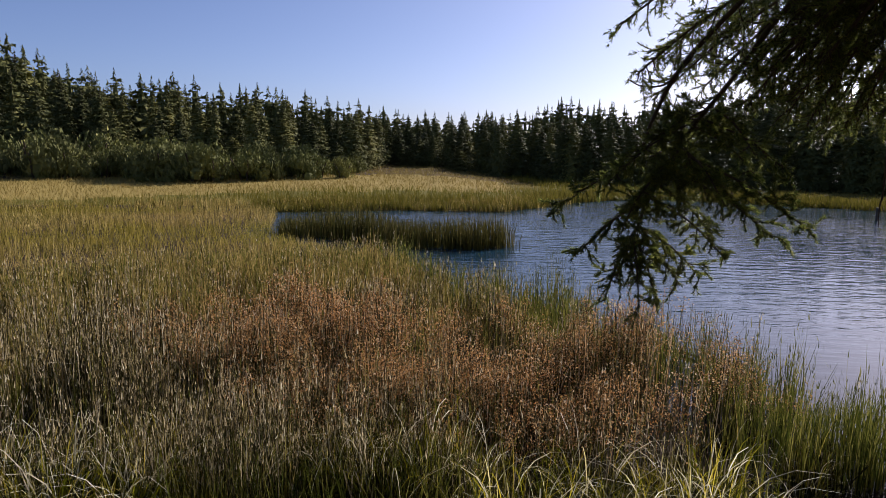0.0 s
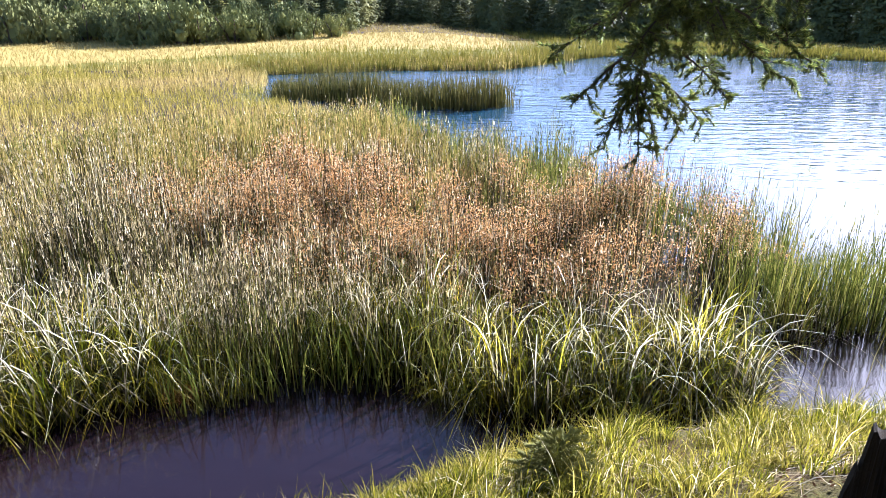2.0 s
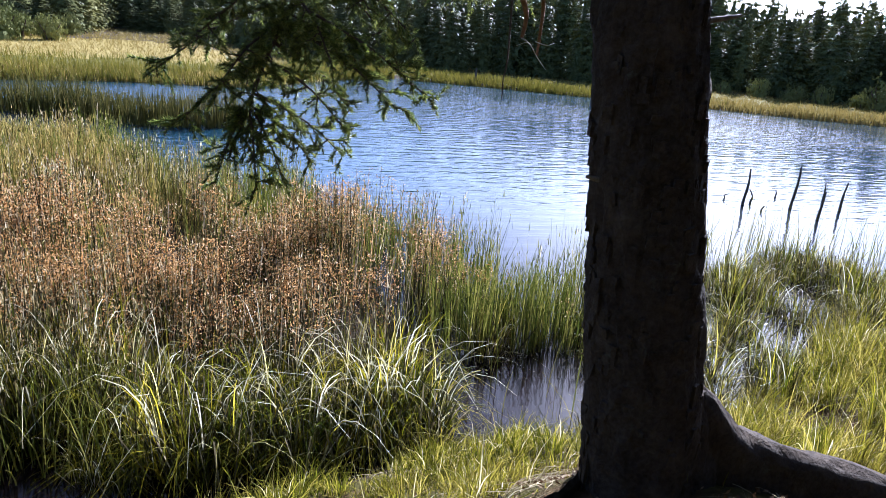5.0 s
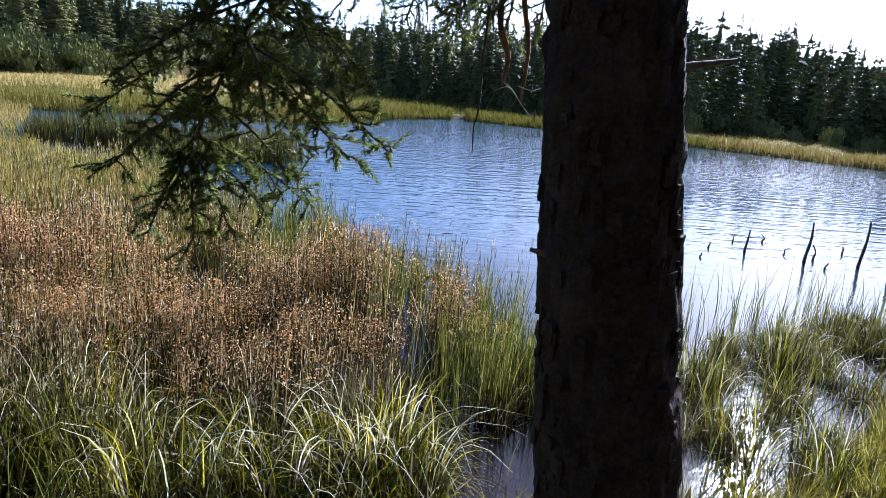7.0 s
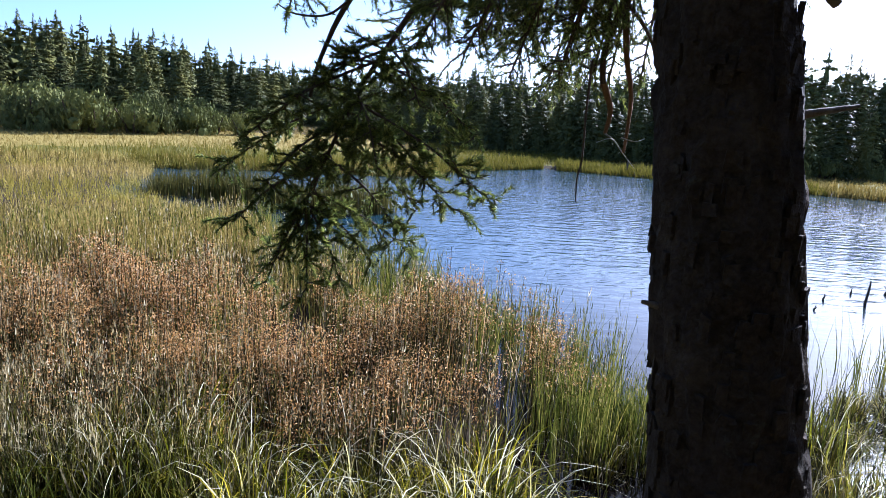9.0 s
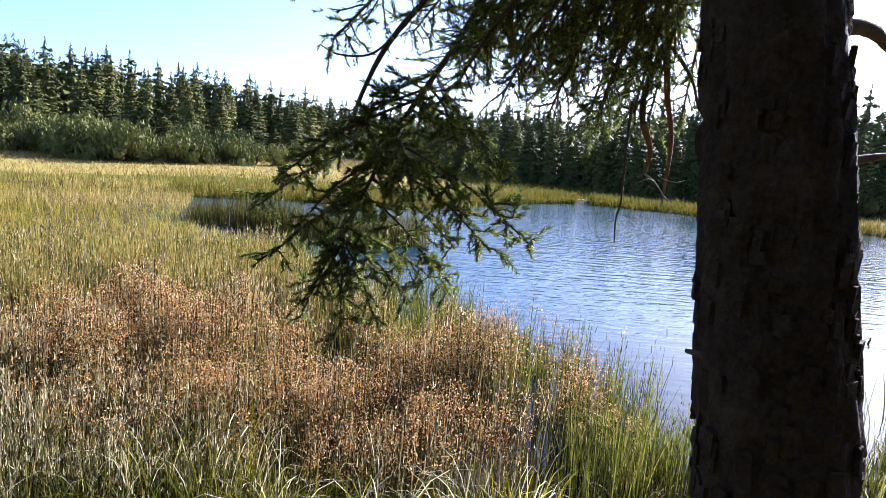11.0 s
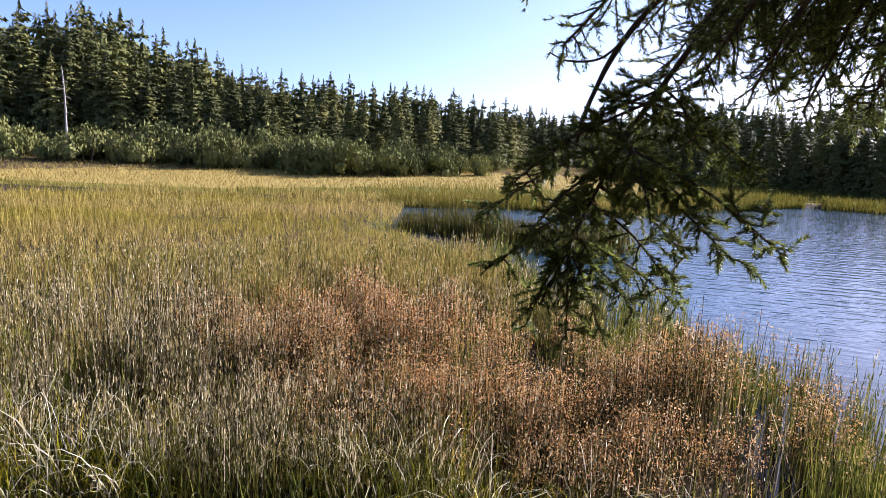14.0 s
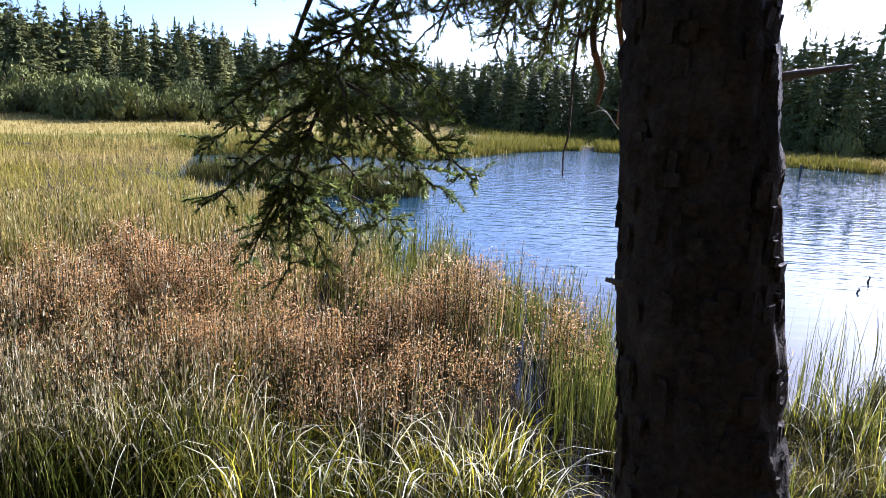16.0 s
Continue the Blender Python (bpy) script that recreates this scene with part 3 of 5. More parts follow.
def island_reeds():
    n = 16000
    x, y = rng.uniform(-4.7, 3.2, n), rng.uniform(15.9, 21.5, n)
    keep = inside(ISLAND, x, y) & (rng.random(n) < np.clip((3.15 - x) / 0.7, 0.15, 1))
    x, y = x[keep], y[keep]
    n = len(x)
    base = np.stack([x, y, np.full(n, -0.05)], 1)
    h = 0.74 * rng.normal(1, 0.14, n) * (0.85 + 0.32 * patchy(x, y, 1.1, 14)) * np.clip(0.55 + (3.15 - x) / 1.6, 0.5, 1) * np.clip(0.62 + (x + 3.7) / 3.5, 0.6, 1)
    v, f = blades(base, h, rng.normal(0, 0.07, (n, 2)), rng.uniform(0, 0.15, n), 0.022 * rng.uniform(0.6, 1.2, n), 2)
    stuff("reed_island", v, f, "reed_island", "dense clump of olive reeds standing in the pond", "reeds")


def meadow():
    x, y = polar(96000, 25, 60, -64, 64, 0.8)
    line = np.interp(x, MEADOW_LINE_X, MEADOW_LINE_Y)
    d = y - line
    keep = (d > -0.4) & (np.hypot(x, y) < 64)
    x, y, d = x[keep], y[keep], d[keep]
    golden = (d > np.interp(x, [-14, -6], [2.5, 7.0]) + 3.0 * (patchy(x, y, 0.12, 2) - 0.5) + 1.5 * (rng.random(len(x)) - 0.5)) & (x < 9) | (x > 19) & (d > 0.9 + 1.5 * patchy(x, y, 0.4, 4))
    for s, mat, label in ((golden, "meadow_grass", "pale golden dry meadow grass"), (~golden, "far_bank_grass", "yellow-green sedge on the far shore")):
        n = s.sum()
        r = np.hypot(x[s], y[s])
        base = np.stack([x[s], y[s], ground_height(x[s], y[s]) - 0.03], 1)
        h = np.where(golden[s], 0.20, 0.36) * rng.normal(1, 0.16, n) * (0.8 + 0.4 * patchy(x[s], y[s], 0.5, 12))
        v, f = blades(base, h, rng.normal(0, 0.1, (n, 2)), rng.uniform(0, 0.3, n), 0.0009 * r * rng.uniform(0.7, 1.4, n), 1)
        stuff("meadow_sedge", v, f, mat, label, "grass")


def far_bank():
    """Dense sedge along the far shore, with its upright dark front."""
    n = 17000
    x = rng.uniform(-6, 42, n)
    y = np.interp(x, MEADOW_LINE_X, MEADOW_LINE_Y) - 0.35 + 3.2 * rng.random(n) ** 1.5
    base = np.stack([x, y, np.maximum(ground_height(x, y), -0.02) - 0.03], 1)
    inlet = (np.abs(np.degrees(np.arctan2(x - 0.6, y - 0.85)) - 20.9) < 0.55) & (y < np.interp(x, MEADOW_LINE_X, MEADOW_LINE_Y) + 2.6)
    x, y, base = x[~inlet], y[~inlet], base[~inlet]
    n = len(x)
    h = 0.46 * rng.normal(1, 0.14, n) * (0.72 + 0.5 * patchy(x, y, 0.7, 15))
    w = 0.0012 * np.hypot(x, y) * rng.uniform(0.7, 1.3, n)
    gold = x > 21 + 6 * patchy(x, y, 0.3, 16)
    for s, mat, label in ((~gold, "far_bank_grass", "olive sedge along the far shore"), (gold, "meadow_grass", "tan sedge along the far shore")):
        k = s.sum()
        stuff("shore_sedge", *blades(base[s], h[s], rng.normal(0, 0.07, (k, 2)), rng.uniform(0, 0.2, k), w[s], 2), mat, label, "grass")


near_reeds()
far_bank()
mid_reeds()
island_reeds()
meadow()


# ---- woods ----
def skyline(az):
    return np.interp(az, [-70, -45, -41, -36, -33, -29, -26, -22, -13, -5, 1, 9, 14, 19, 22, 30, 40, 44.5, 47, 52, 70], [9.5, 9.6, 9.2, 9.4, 8.6, 8.1, 6.2, 5.9, 5.4, 4.3, 3.3, 3.6, 4.5, 4.4, 5.0, 5.9, 6.6, 6.2, 5.1, 5.0, 6.0])


def wood_edge(az):
    return np.interp(az, [-70, -45, -30, -20, -5, -3, 3, 14, 25, 35, 45, 55, 70], [74, 68, 56, 50, 49, 60, 58, 49, 45, 43, 50, 46, 44])


def spruce_mesh(seed, height=10.0, full=1.0, whorls=36, open_top=0.0):
    """Crown of a spruce: whorls of sagging boughs hung with short sprays round a shaggy core. Returns crown and trunk."""
    r = np.random.default_rng(seed)
    tris = []
    reach0 = height * r.uniform(0.20, 0.25) * full
    low = r.uniform(0.02, 0.06) + 0.14 * open_top
    belly = r.uniform(0.25, 0.5)
    size = height * 0.033 * (36 / whorls) ** 0.5
    for k in range(whorls):
        u = low + (0.93 - low) * ((k + r.uniform(-0.5, 0.5)) / whorls if k else 0.0) ** 0.8
        if open_top and r.random() < 0.30 * open_top:
            continue
        count = 10 if u < 0.5 else (8 if u < 0.75 else 5)
        for q in range(count):
            if r.random() < 0.10 + 0.25 * open_top:
                continue
            a = 6.283 * (q + r.uniform(-0.4, 0.4)) / count + k * 0.9
            ub = min(max(u + r.normal(0, 0.006 + 0.034 * (1 - u)), low), 0.945)
            ln = (reach0 * (1 - ub) ** 0.86 * (0.90 + belly * math.sin(3.1416 * ub)) + 0.004 * height) * r.uniform(0.55, 1.2)
            d, side = np.array([math.cos(a), math.sin(a), 0]), np.array([-math.sin(a), math.cos(a), 0])
            sag = 0.50 - 0.62 * ub + r.normal(0, 0.08)
            z = height * ub
            s = min(size, 0.40 * ln + 0.012 * height) * r.uniform(0.75, 1.3)
            for w in (0.42, 0.62, 0.80, 0.97):
                for sgn in ((-1, 1) if w < 0.9 else (0,)):
                    at = d * ln * w + side * (sgn * ln * 0.34 * (1.1 - w) * r.uniform(0.5, 1.3)) + [0, 0, z - sag * ln * w * w]
                    wide = side * s * r.uniform(0.30, 0.60) + d * s * r.normal(0, 0.22) + [0, 0, s * r.normal(0, 0.14)]
                    tip = at + d * s * r.uniform(0.25, 0.75) + side * s * (sgn * 0.3 + r.normal(0, 0.2)) + [0, 0, -s * r.uniform(0.25, 1.0) * (1.1 - 0.5 * ub)]
                    tris.append((at - wide, at + wide, tip))
    # the leader and the short shoots round it
    for k in range(34):
        u = 0.84 + 0.145 * k / 34
        a = r.uniform(0, 6.283)
        ln = reach0 * (1 - u) * r.uniform(0.55, 1.15) + 0.004 * height
        d, side = np.array([math.cos(a), math.sin(a), 0]), np.array([-math.sin(a), math.cos(a), 0]) * (0.25 * ln + 0.003 * height)
        tip = d * ln + [0, 0, height * u - ln * r.uniform(0.3, 0.9)]
        tris.append((np.array([0, 0, height * u + 0.012 * height]), tip + side, tip - side))
    # shaggy inner core
    ring = 9
    levels = np.linspace(low * 0.6, 0.80, 9)
    core = [[np.array([math.cos(6.283 * j / ring), math.sin(6.283 * j / ring), 0]) * (reach0 * (1 - u) ** 1.1 * 0.48 * (1 - 0.45 * open_top) * r.uniform(0.55, 1.2)) + [0, 0, height * (u + r.normal(0, 0.012))] for j in range(ring)] for u in levels]
    for k in range(len(levels) - 1):
        for j in range(ring):
            p, q, v2, w2 = core[k][j], core[k][(j + 1) % ring], core[k + 1][(j + 1) % ring], core[k + 1][j]
            tris += [(p, q, w2), (q, v2, w2)]
    v = np.array(tris).reshape(-1, 3)
    tv, tf = tube([(0, 0, -0.6), (0, 0, height * 0.4), (0, 0, height * 0.9), (0, 0, height)], [height * 0.014, height * 0.009, 0.035, 0.01], 6)
    return mesh_of("crown", v, np.arange(len(v)).reshape(-1, 3), M["spruce"]), mesh_of("trunk", tv, tf, M["twig_bark"], True)


def spruce_tree(seed, full=1.0, open_top=0.0):
    ob = holder("spruce_tree")
    crown, trunk = spruce_mesh(seed, 10.0, full, 36, open_top)
    part("trunk", trunk, ob)
    part("crown", crown, ob)
    label = "tall ragged spruce with a thin crown at the wood's edge" if open_top else "dark green spruce at the edge of the wood"
    return tagged(ob, label, "tree", "spruces round the pond")


def bush_mesh(seed):
    """A mountain pine: upright brushes of needles over a lumpy low dome."""
    r = np.random.default_rng(seed)
    tris = []
    lumps = [(r.uniform(0, 6.283), r.uniform(0.15, 0.75), r.uniform(0.55, 1.05), r.uniform(0.34, 0.56)) for k in range(7)] + [(0.0, 0.0, 1.0, 0.6)]
    for a0, q, top, rad in lumps:
        mid = np.array([q * math.cos(a0), q * math.sin(a0), top - rad])
        for k in range(int(180 * rad)):
            n = r.normal(size=3)
            n[2] = abs(n[2]) - 0.35
            n /= np.linalg.norm(n)
            c = mid + n * rad * r.uniform(0.62, 1.08) * np.array([1, 1, 1.15])
            c[2] = max(c[2], 0.02)
            for j in range(3):
                t = np.cross(n, r.normal(size=3))
                t /= np.linalg.norm(t)
                up = np.array([0, 0, 1.0]) - n * n[2] * 0.7 + n * r.uniform(0.0, 0.6) + r.normal(0, 0.3, 3)
                b = t * r.uniform(0.035, 0.065)
                tris.append((c - b, c + b, c + up * r.uniform(0.05, 0.11)))
        # shaded inside of the lump
        ring = [[mid + rad * 0.42 * np.array([math.cos(e) * math.cos(g), math.cos(e) * math.sin(g), 1.15 * math.sin(e)]) for g in np.linspace(0, 6.283, 8)[:-1]] for e in (-0.9, -0.2, 0.45, 1.05)]
        for k in range(3):
            for j in range(7):
                p, q2, v2, w2 = ring[k][j], ring[k][(j + 1) % 7], ring[k + 1][(j + 1) % 7], ring[k + 1][j]
                tris += [(p, q2, w2), (q2, v2, w2)]
    tri = np.array(tris)
    return mesh_of("foliage", tri.reshape(-1, 3), np.arange(len(tri) * 3).reshape(-1, 3), M["pine"])


def pine_bush(seed):
    ob = holder("mountain_pine")
    part("foliage", bush_mesh(seed), ob)
    for a in (0.3, 2.4, 4.6):
        tv, tf = tube([(0, 0, -0.5), (0.25 * math.cos(a), 0.25 * math.sin(a), 0.3), (0.55 * math.cos(a), 0.55 * math.sin(a), 0.75)], [0.05, 0.04, 0.015], 5)
        part("stem", mesh_of("stem", tv, tf, M["twig_bark"], True), ob)
    return tagged(ob, "low rounded mountain pine bush along the meadow", "bush", "pine scrub by the meadow")


def settle(kinds, places):
    """One copy at every place; the first place of each kind takes the original."""
    first = {}
    for j, m in places:
        if j in first:
            copy_thing(kinds[j], m)
        else:
            first[j] = m
    for j, m in first.items():
        kinds[j].matrix_world = m


def woods():
    kinds = [spruce_tree(100 + k, (1.0, 0.85, 1.15, 0.9, 1.05, 0.95)[k]) for k in range(6)] + [spruce_tree(120 + k, 0.95, (0.7, 1.0)[k]) for k in range(2)]
    places, behind = [], []
    for row, (off, share) in enumerate(((1.0, 0.66), (4.0, 0.80), (7.5, 0.90), (11, 0.96), (15.5, 0.98), (21, 1.0), (28, 1.0))):
        az = -66.0
        while az < 68:
            d = float(wood_edge(az)) + off + rng.uniform(-1.6, 1.6)
            az += (1.45 if row < 3 else 1.55) * rng.uniform(0.35, 1.65) * 52 / d
            x, y = 0.4 + d * math.sin(radians(az)), 0.6 + d * math.cos(radians(az))
            g = float(ground_height(np.array(x), np.array(y)))
            top = 2.4 + d * math.tan(radians(float(skyline(az)))) * share * (rng.uniform(0.62, 1.08) if row < 3 else rng.uniform(0.70, 1.10))
            h = max(top - g, 3.0)
            if row == 0 and rng.random() < 0.3:
                h *= rng.uniform(0.5, 0.8)
            ragged = az < -27 and rng.random() < 0.4
            j = int(rng.integers(6, 8)) if ragged else int(rng.integers(0, 6))
            if ragged and row == 1:
                h *= 1.12
            sx = max(h, 5.5) / 10 * rng.uniform(0.85, 1.2)
            m = pose(x, y, g, rng.normal(0, 1.2), rng.normal(0, 1.2), rng.uniform(0, 360)) @ Matrix.Diagonal((sx, sx, h / 10, 1))
            (behind if row > 2 else places).append((j, m))
    # unseen trees added behind the viewer, to keep skylight off trunk and bank
    for k in range(64):
        az, d = rng.uniform(78, 282), rng.uniform(8.5, 26)
        x, y = 0.4 + d * math.sin(radians(az)), -1.0 + d * math.cos(radians(az))
        if y > -2.5 and abs(x) < 9:
            continue
        h = rng.uniform(11, 15)
        behind.append((int(rng.integers(0, 6)), pose(x, y, 0.9, 0, 0, rng.uniform(0, 360)) @ Matrix.Diagonal((h / 8, h / 8, h / 10, 1))))
    settle(kinds, places)
    coarse = []
    for k in range(8):
        me = spruce_mesh(140 + k, 10.0, 1.15, 10)[0]
        co = np.empty(len(me.vertices) * 3)
        me.vertices.foreach_get("co", co)
        coarse.append(co.reshape(-1, 3))
    far = []
    for j, m in behind:
        mm = np.array(m)
        far.append((coarse[j] @ mm[:3, :3].T + mm[:3, 3], np.arange(len(coarse[j])).reshape(-1, 3)))
    stuff("far_woods", *merged(far), "spruce", "dense dark spruce wood round the pond", "woods")
    bushes = [pine_bush(300 + k) for k in range(5)]
    places = []
    rows = [(az, float(np.interp(az, [-66, -50, -33, -28, -15, -4.5], [68, 63, 51, 47, 40, 44])) + off) for off in (0.0, 2.2, 4.4) for az in np.arange(-64, -4.3, 2.1)]
    rows += [(az, float(wood_edge(az)) - 2.2) for az in np.arange(39, 62, 2.2)]
    for az, d in rows:
        az, d = az + rng.normal(0, 0.4), d + rng.normal(0, 0.5)
        x, y = 0.4 + d * math.sin(radians(az)), 0.6 + d * math.cos(radians(az))
        g = float(ground_height(np.array(x), np.array(y)))
        h = float(np.interp(az, [-64, -30, -12, -5, 30, 60], [2.6, 2.6, 2.2, 1.2, 1.5, 1.7])) * rng.uniform(0.5, 1.25)
        w = h * rng.uniform(0.6, 0.95)
        m = pose(x, y, g - 0.05, 0, 0, rng.uniform(0, 360)) @ Matrix.Diagonal((w, w, h * 0.92, 1))
        j = int(rng.integers(0, 5))
        places.append((j, m))
    settle(bushes, places)
    # dead pale trunk at the wood's edge
    ob = holder("dead_tree", pose(-36.0, 46.6, float(ground_height(np.array(-36.0), np.array(46.6)))))
    v, f = tube(bezier_path([(0, 0, -0.3), (0.06, 0, 2.4), (0.0, 0.1, 4.6), (-0.12, 0.1, 6.7)], 9), np.linspace(0.11, 0.03, 9), 7, 0.15)
    part("trunk", mesh_of("trunk", v, f, M["pale_wood"], True), ob)
    for z, a, ln in ((3.2, 0.4, 0.7), (3.9, 3.4, 0.6), (4.4, 1.0, 0.5), (5.0, 4.0, 0.5), (5.6, 0.2, 0.35), (6.0, 3.0, 0.3)):
        v, f = tube(bezier_path([(0.03, 0.05, z), (0.5 * ln * math.cos(a), 0.5 * ln * math.sin(a), z + 0.02), (ln * math.cos(a), ln * math.sin(a), z - 0.15)], 6), np.linspace(0.022, 0.008, 6), 5)
        part("branch", mesh_of("branch", v, f, M["pale_wood"], True), ob)
    tagged(ob, "bare bleached dead trunk among the spruces", "dead tree")


woods()


# ---- the spruce on the bank ----
AXIS = [(1.66, 1.86, 0.75), (1.606, 1.895, 1.3), (1.563, 1.973, 1.9), (1.540, 2.075, 2.5), (1.50, 2.20, 3.3), (1.40, 2.30, 4.8), (1.28, 2.35, 6.2)]


ROOT_BACK = [(1.62, 2.10, 1.62), (1.71, 2.17, 1.46), (1.78, 2.24, 1.28), (1.86, 2.32, 1.10), (1.98, 2.42, 0.92)]
ROOT_RIGHT = [(1.64, 1.91, 1.44), (1.78, 1.865, 1.36), (1.90, 1.81, 1.245), (2.0, 1.78, 1.195), (2.19, 1.71, 1.14), (2.5, 1.58, 1.06), (2.9, 1.45, 0.97)]


def old_trunk(parent):
    """Tapered trunk with a flared foot, flaking plates and ridges."""
    rings, sides = 150, 56
    path = bezier_path(AXIS, rings)
    vs = []
    for k, c in enumerate(path):
        z = c[2]
        r = max(0.159 - 0.021 * (z - 1.5), 0.08)
        for j in range(sides):
            a = 2 * math.pi * j / sides
            foot = math.exp(-max(z - 1.15, 0) / 0.20)
            lobe = 1 + foot * (0.75 * max(math.cos(a + 0.1), 0) ** 4 + 0.04 * math.cos(3 * a + 0.4))
            p = Vector((math.cos(a) * 2.2, math.sin(a) * 2.2, z * 2.6))
            ridge = noise.noise(p * 2.1) * 0.011 + noise.noise(Vector((p.x * 4.2, p.y * 4.2, p.z * 2.6))) * 0.010
            plate = noise.cell(Vector((a * 6.5 + 0.8 * noise.noise(Vector((a * 2, z * 5, 0))), z * 14.0 + 1.2 * noise.noise(Vector((a * 3, z * 3, 4))), 0.3))) * 0.008
            rr = r * lobe + ridge + plate
            vs.append((c[0] + rr * math.cos(a), c[1] + rr * math.sin(a), z))
    fs = [(k * sides + j, k * sides + (j + 1) % sides, (k + 1) * sides + (j + 1) % sides, (k + 1) * sides + j) for k in range(rings - 1) for j in range(sides)]
    part("trunk", mesh_of("trunk", vs, fs, M["bark"], True), parent)


def bark_crust(parent):
    """Thin scales of bark that lift from the trunk at one edge."""
    r = np.random.default_rng(77)
    path = bezier_path(AXIS, 150)
    vs, fs = [], []
    for k in range(760):
        c = path[int(r.integers(12, 110))]
        z = c[2]
        rad = max(0.159 - 0.021 * (z - 1.5), 0.08) + 0.002
        a = r.uniform(0, 6.283)
        wide, tall = r.uniform(0.007, 0.020), r.uniform(0.010, 0.036)
        o, t = np.array([math.cos(a), math.sin(a), 0]), np.array([-math.sin(a), math.cos(a), 0])
        lift = np.array([r.uniform(0.0, 0.0045) * (1.8 if r.random() < 0.12 else 1.0) for _ in range(4)])
        mid = np.array([c[0], c[1], z]) + o * (rad + r.uniform(-0.004, 0.006))
        corners = [mid + t * sx * wide * r.uniform(0.6, 1.1) + np.array([0, 0, sz * tall * r.uniform(0.6, 1.1)]) + o * q for (sx, sz), q in zip(((-1, -1), (1, -1), (1, 1), (-1, 1)), lift)]
        i = len(vs)
        vs += [p - o * 0.010 for p in corners] + corners
        fs += [(i + 4, i + 5, i + 6, i + 7)] + [(i + j, i + (j + 1) % 4, i + 4 + (j + 1) % 4, i + 4 + j) for j in range(4)]
    part("bark_crust", mesh_of("bark_crust", np.array(vs), fs, M["bark"]), parent, "lifting scales of grey-brown bark")["kind"] = "stuff"


def limb(parent, points, r0, r1, mat="twig_bark", label="", name="branch"):
    p = bezier_path(points, 5 * len(points))
    v, f = tube(p, np.linspace(r0, r1, len(p)), 7, 0.25)
    return part(name, mesh_of(name, v, f, M[mat], True), parent, label), p


def needle_twigs(runs, dense=1.0):
    """Needles along each run of points, pointing forward and outward, with the thin twig inside."""
    nv, nf, tv, tf = [], [], [], []
    for p in runs:
        seg = np.diff(p, axis=0)
        ln = np.linalg.norm(seg, axis=1).sum()
        n = max(8, int(ln * 950 * dense))
        u = rng.random(n) ** 0.9 * (len(p) - 1.001)
        k = u.astype(int)
        at = p[k] + (u - k)[:, None] * seg[k]
        d = seg[k] / (np.linalg.norm(seg[k], axis=1)[:, None] + 1e-9)
        o = np.cross(d, rng.normal(size=(n, 3)))
        o /= np.linalg.norm(o, axis=1)[:, None] + 1e-9
        o[:, 2] += 0.15
        tip = at + (o * 0.85 + d * 0.8) * rng.uniform(0.012, 0.021, n)[:, None]
        w = np.cross(d, o) * 0.0022
        nv.append(np.stack([at - w, at + w, tip], 1).reshape(-1, 3))
    v = np.concatenate(nv)
    return v, np.arange(len(v)).reshape(-1, 3)


def spray(p, side, reach, r, droop=0.6, fine=9):
    """Side twigs along a limb, each with shorter ones; returns their runs of points."""
    runs, thick = [], []
    L = np.linalg.norm(np.diff(p, axis=0), axis=1).sum()
    count = max(4, int(L / 0.026))
    for q in range(count):
        u = (q + r.random()) / count
        x = u * (len(p) - 1.001)
        k = int(x)
        at = p[k] + (x - k) * (p[k + 1] - p[k])
        d = p[k + 1] - p[k]
        d = d / (np.linalg.norm(d) + 1e-9)
        s = np.array(side) * (1 if q % 2 else -1) + r.normal(0, 0.35, 3)
        way = d * 0.65 + s * 0.9 + np.array([0, 0, 0.05])
        way /= np.linalg.norm(way)
        ln = reach * r.uniform(0.35, 1.0) * (1 - 0.55 * u)
        steps = 6
        pts = [at]
        for j in range(steps):
            way = way + np.array([0, 0, -droop * (0.20 if j < 3 else -0.10)]) + r.normal(0, 0.14, 3)
            way /= np.linalg.norm(way)
            pts.append(pts[-1] + way * ln / steps)
        pts = np.array(pts)
        thick.append(pts)
        runs.append(pts[1:])
        for j in range(int(fine * ln / 0.25)):
            k2 = int(r.integers(1, steps))
            w2 = (pts[k2] - pts[k2 - 1])
            w2 = w2 / (np.linalg.norm(w2) + 1e-9) + r.normal(0, 0.6, 3) + np.array([0, 0, -0.08])
            w2 /= np.linalg.norm(w2)
            l2 = r.uniform(0.03, 0.085)
            runs.append(np.array([pts[k2], pts[k2] + w2 * l2 * 0.5, pts[k2] + w2 * l2 + [0, 0, -0.008]]))
    runs.append(p[len(p) // 2:])
    return runs, thick


def leafy_branch(parent, points, r0, r1, side, reach, seed, droop=0.6, fine=9, dense=1.0, bare=0.0):
    ob, p = limb(parent, points, r0, r1)
    r = np.random.default_rng(seed)
    runs, thick = spray(p[int(bare * len(p)):], side, reach, r, droop, fine)
    tv, tf = merged([tube(t, np.linspace(0.0032, 0.0012, len(t)), 4) for t in thick])
    part("twig", mesh_of("twig", tv, tf, M["twig_bark"]), ob)["kind"] = "stuff"
    part("needles", mesh_of("needles", *needle_twigs(runs, dense), M["needles"]), ob)["kind"] = "stuff"
    return ob


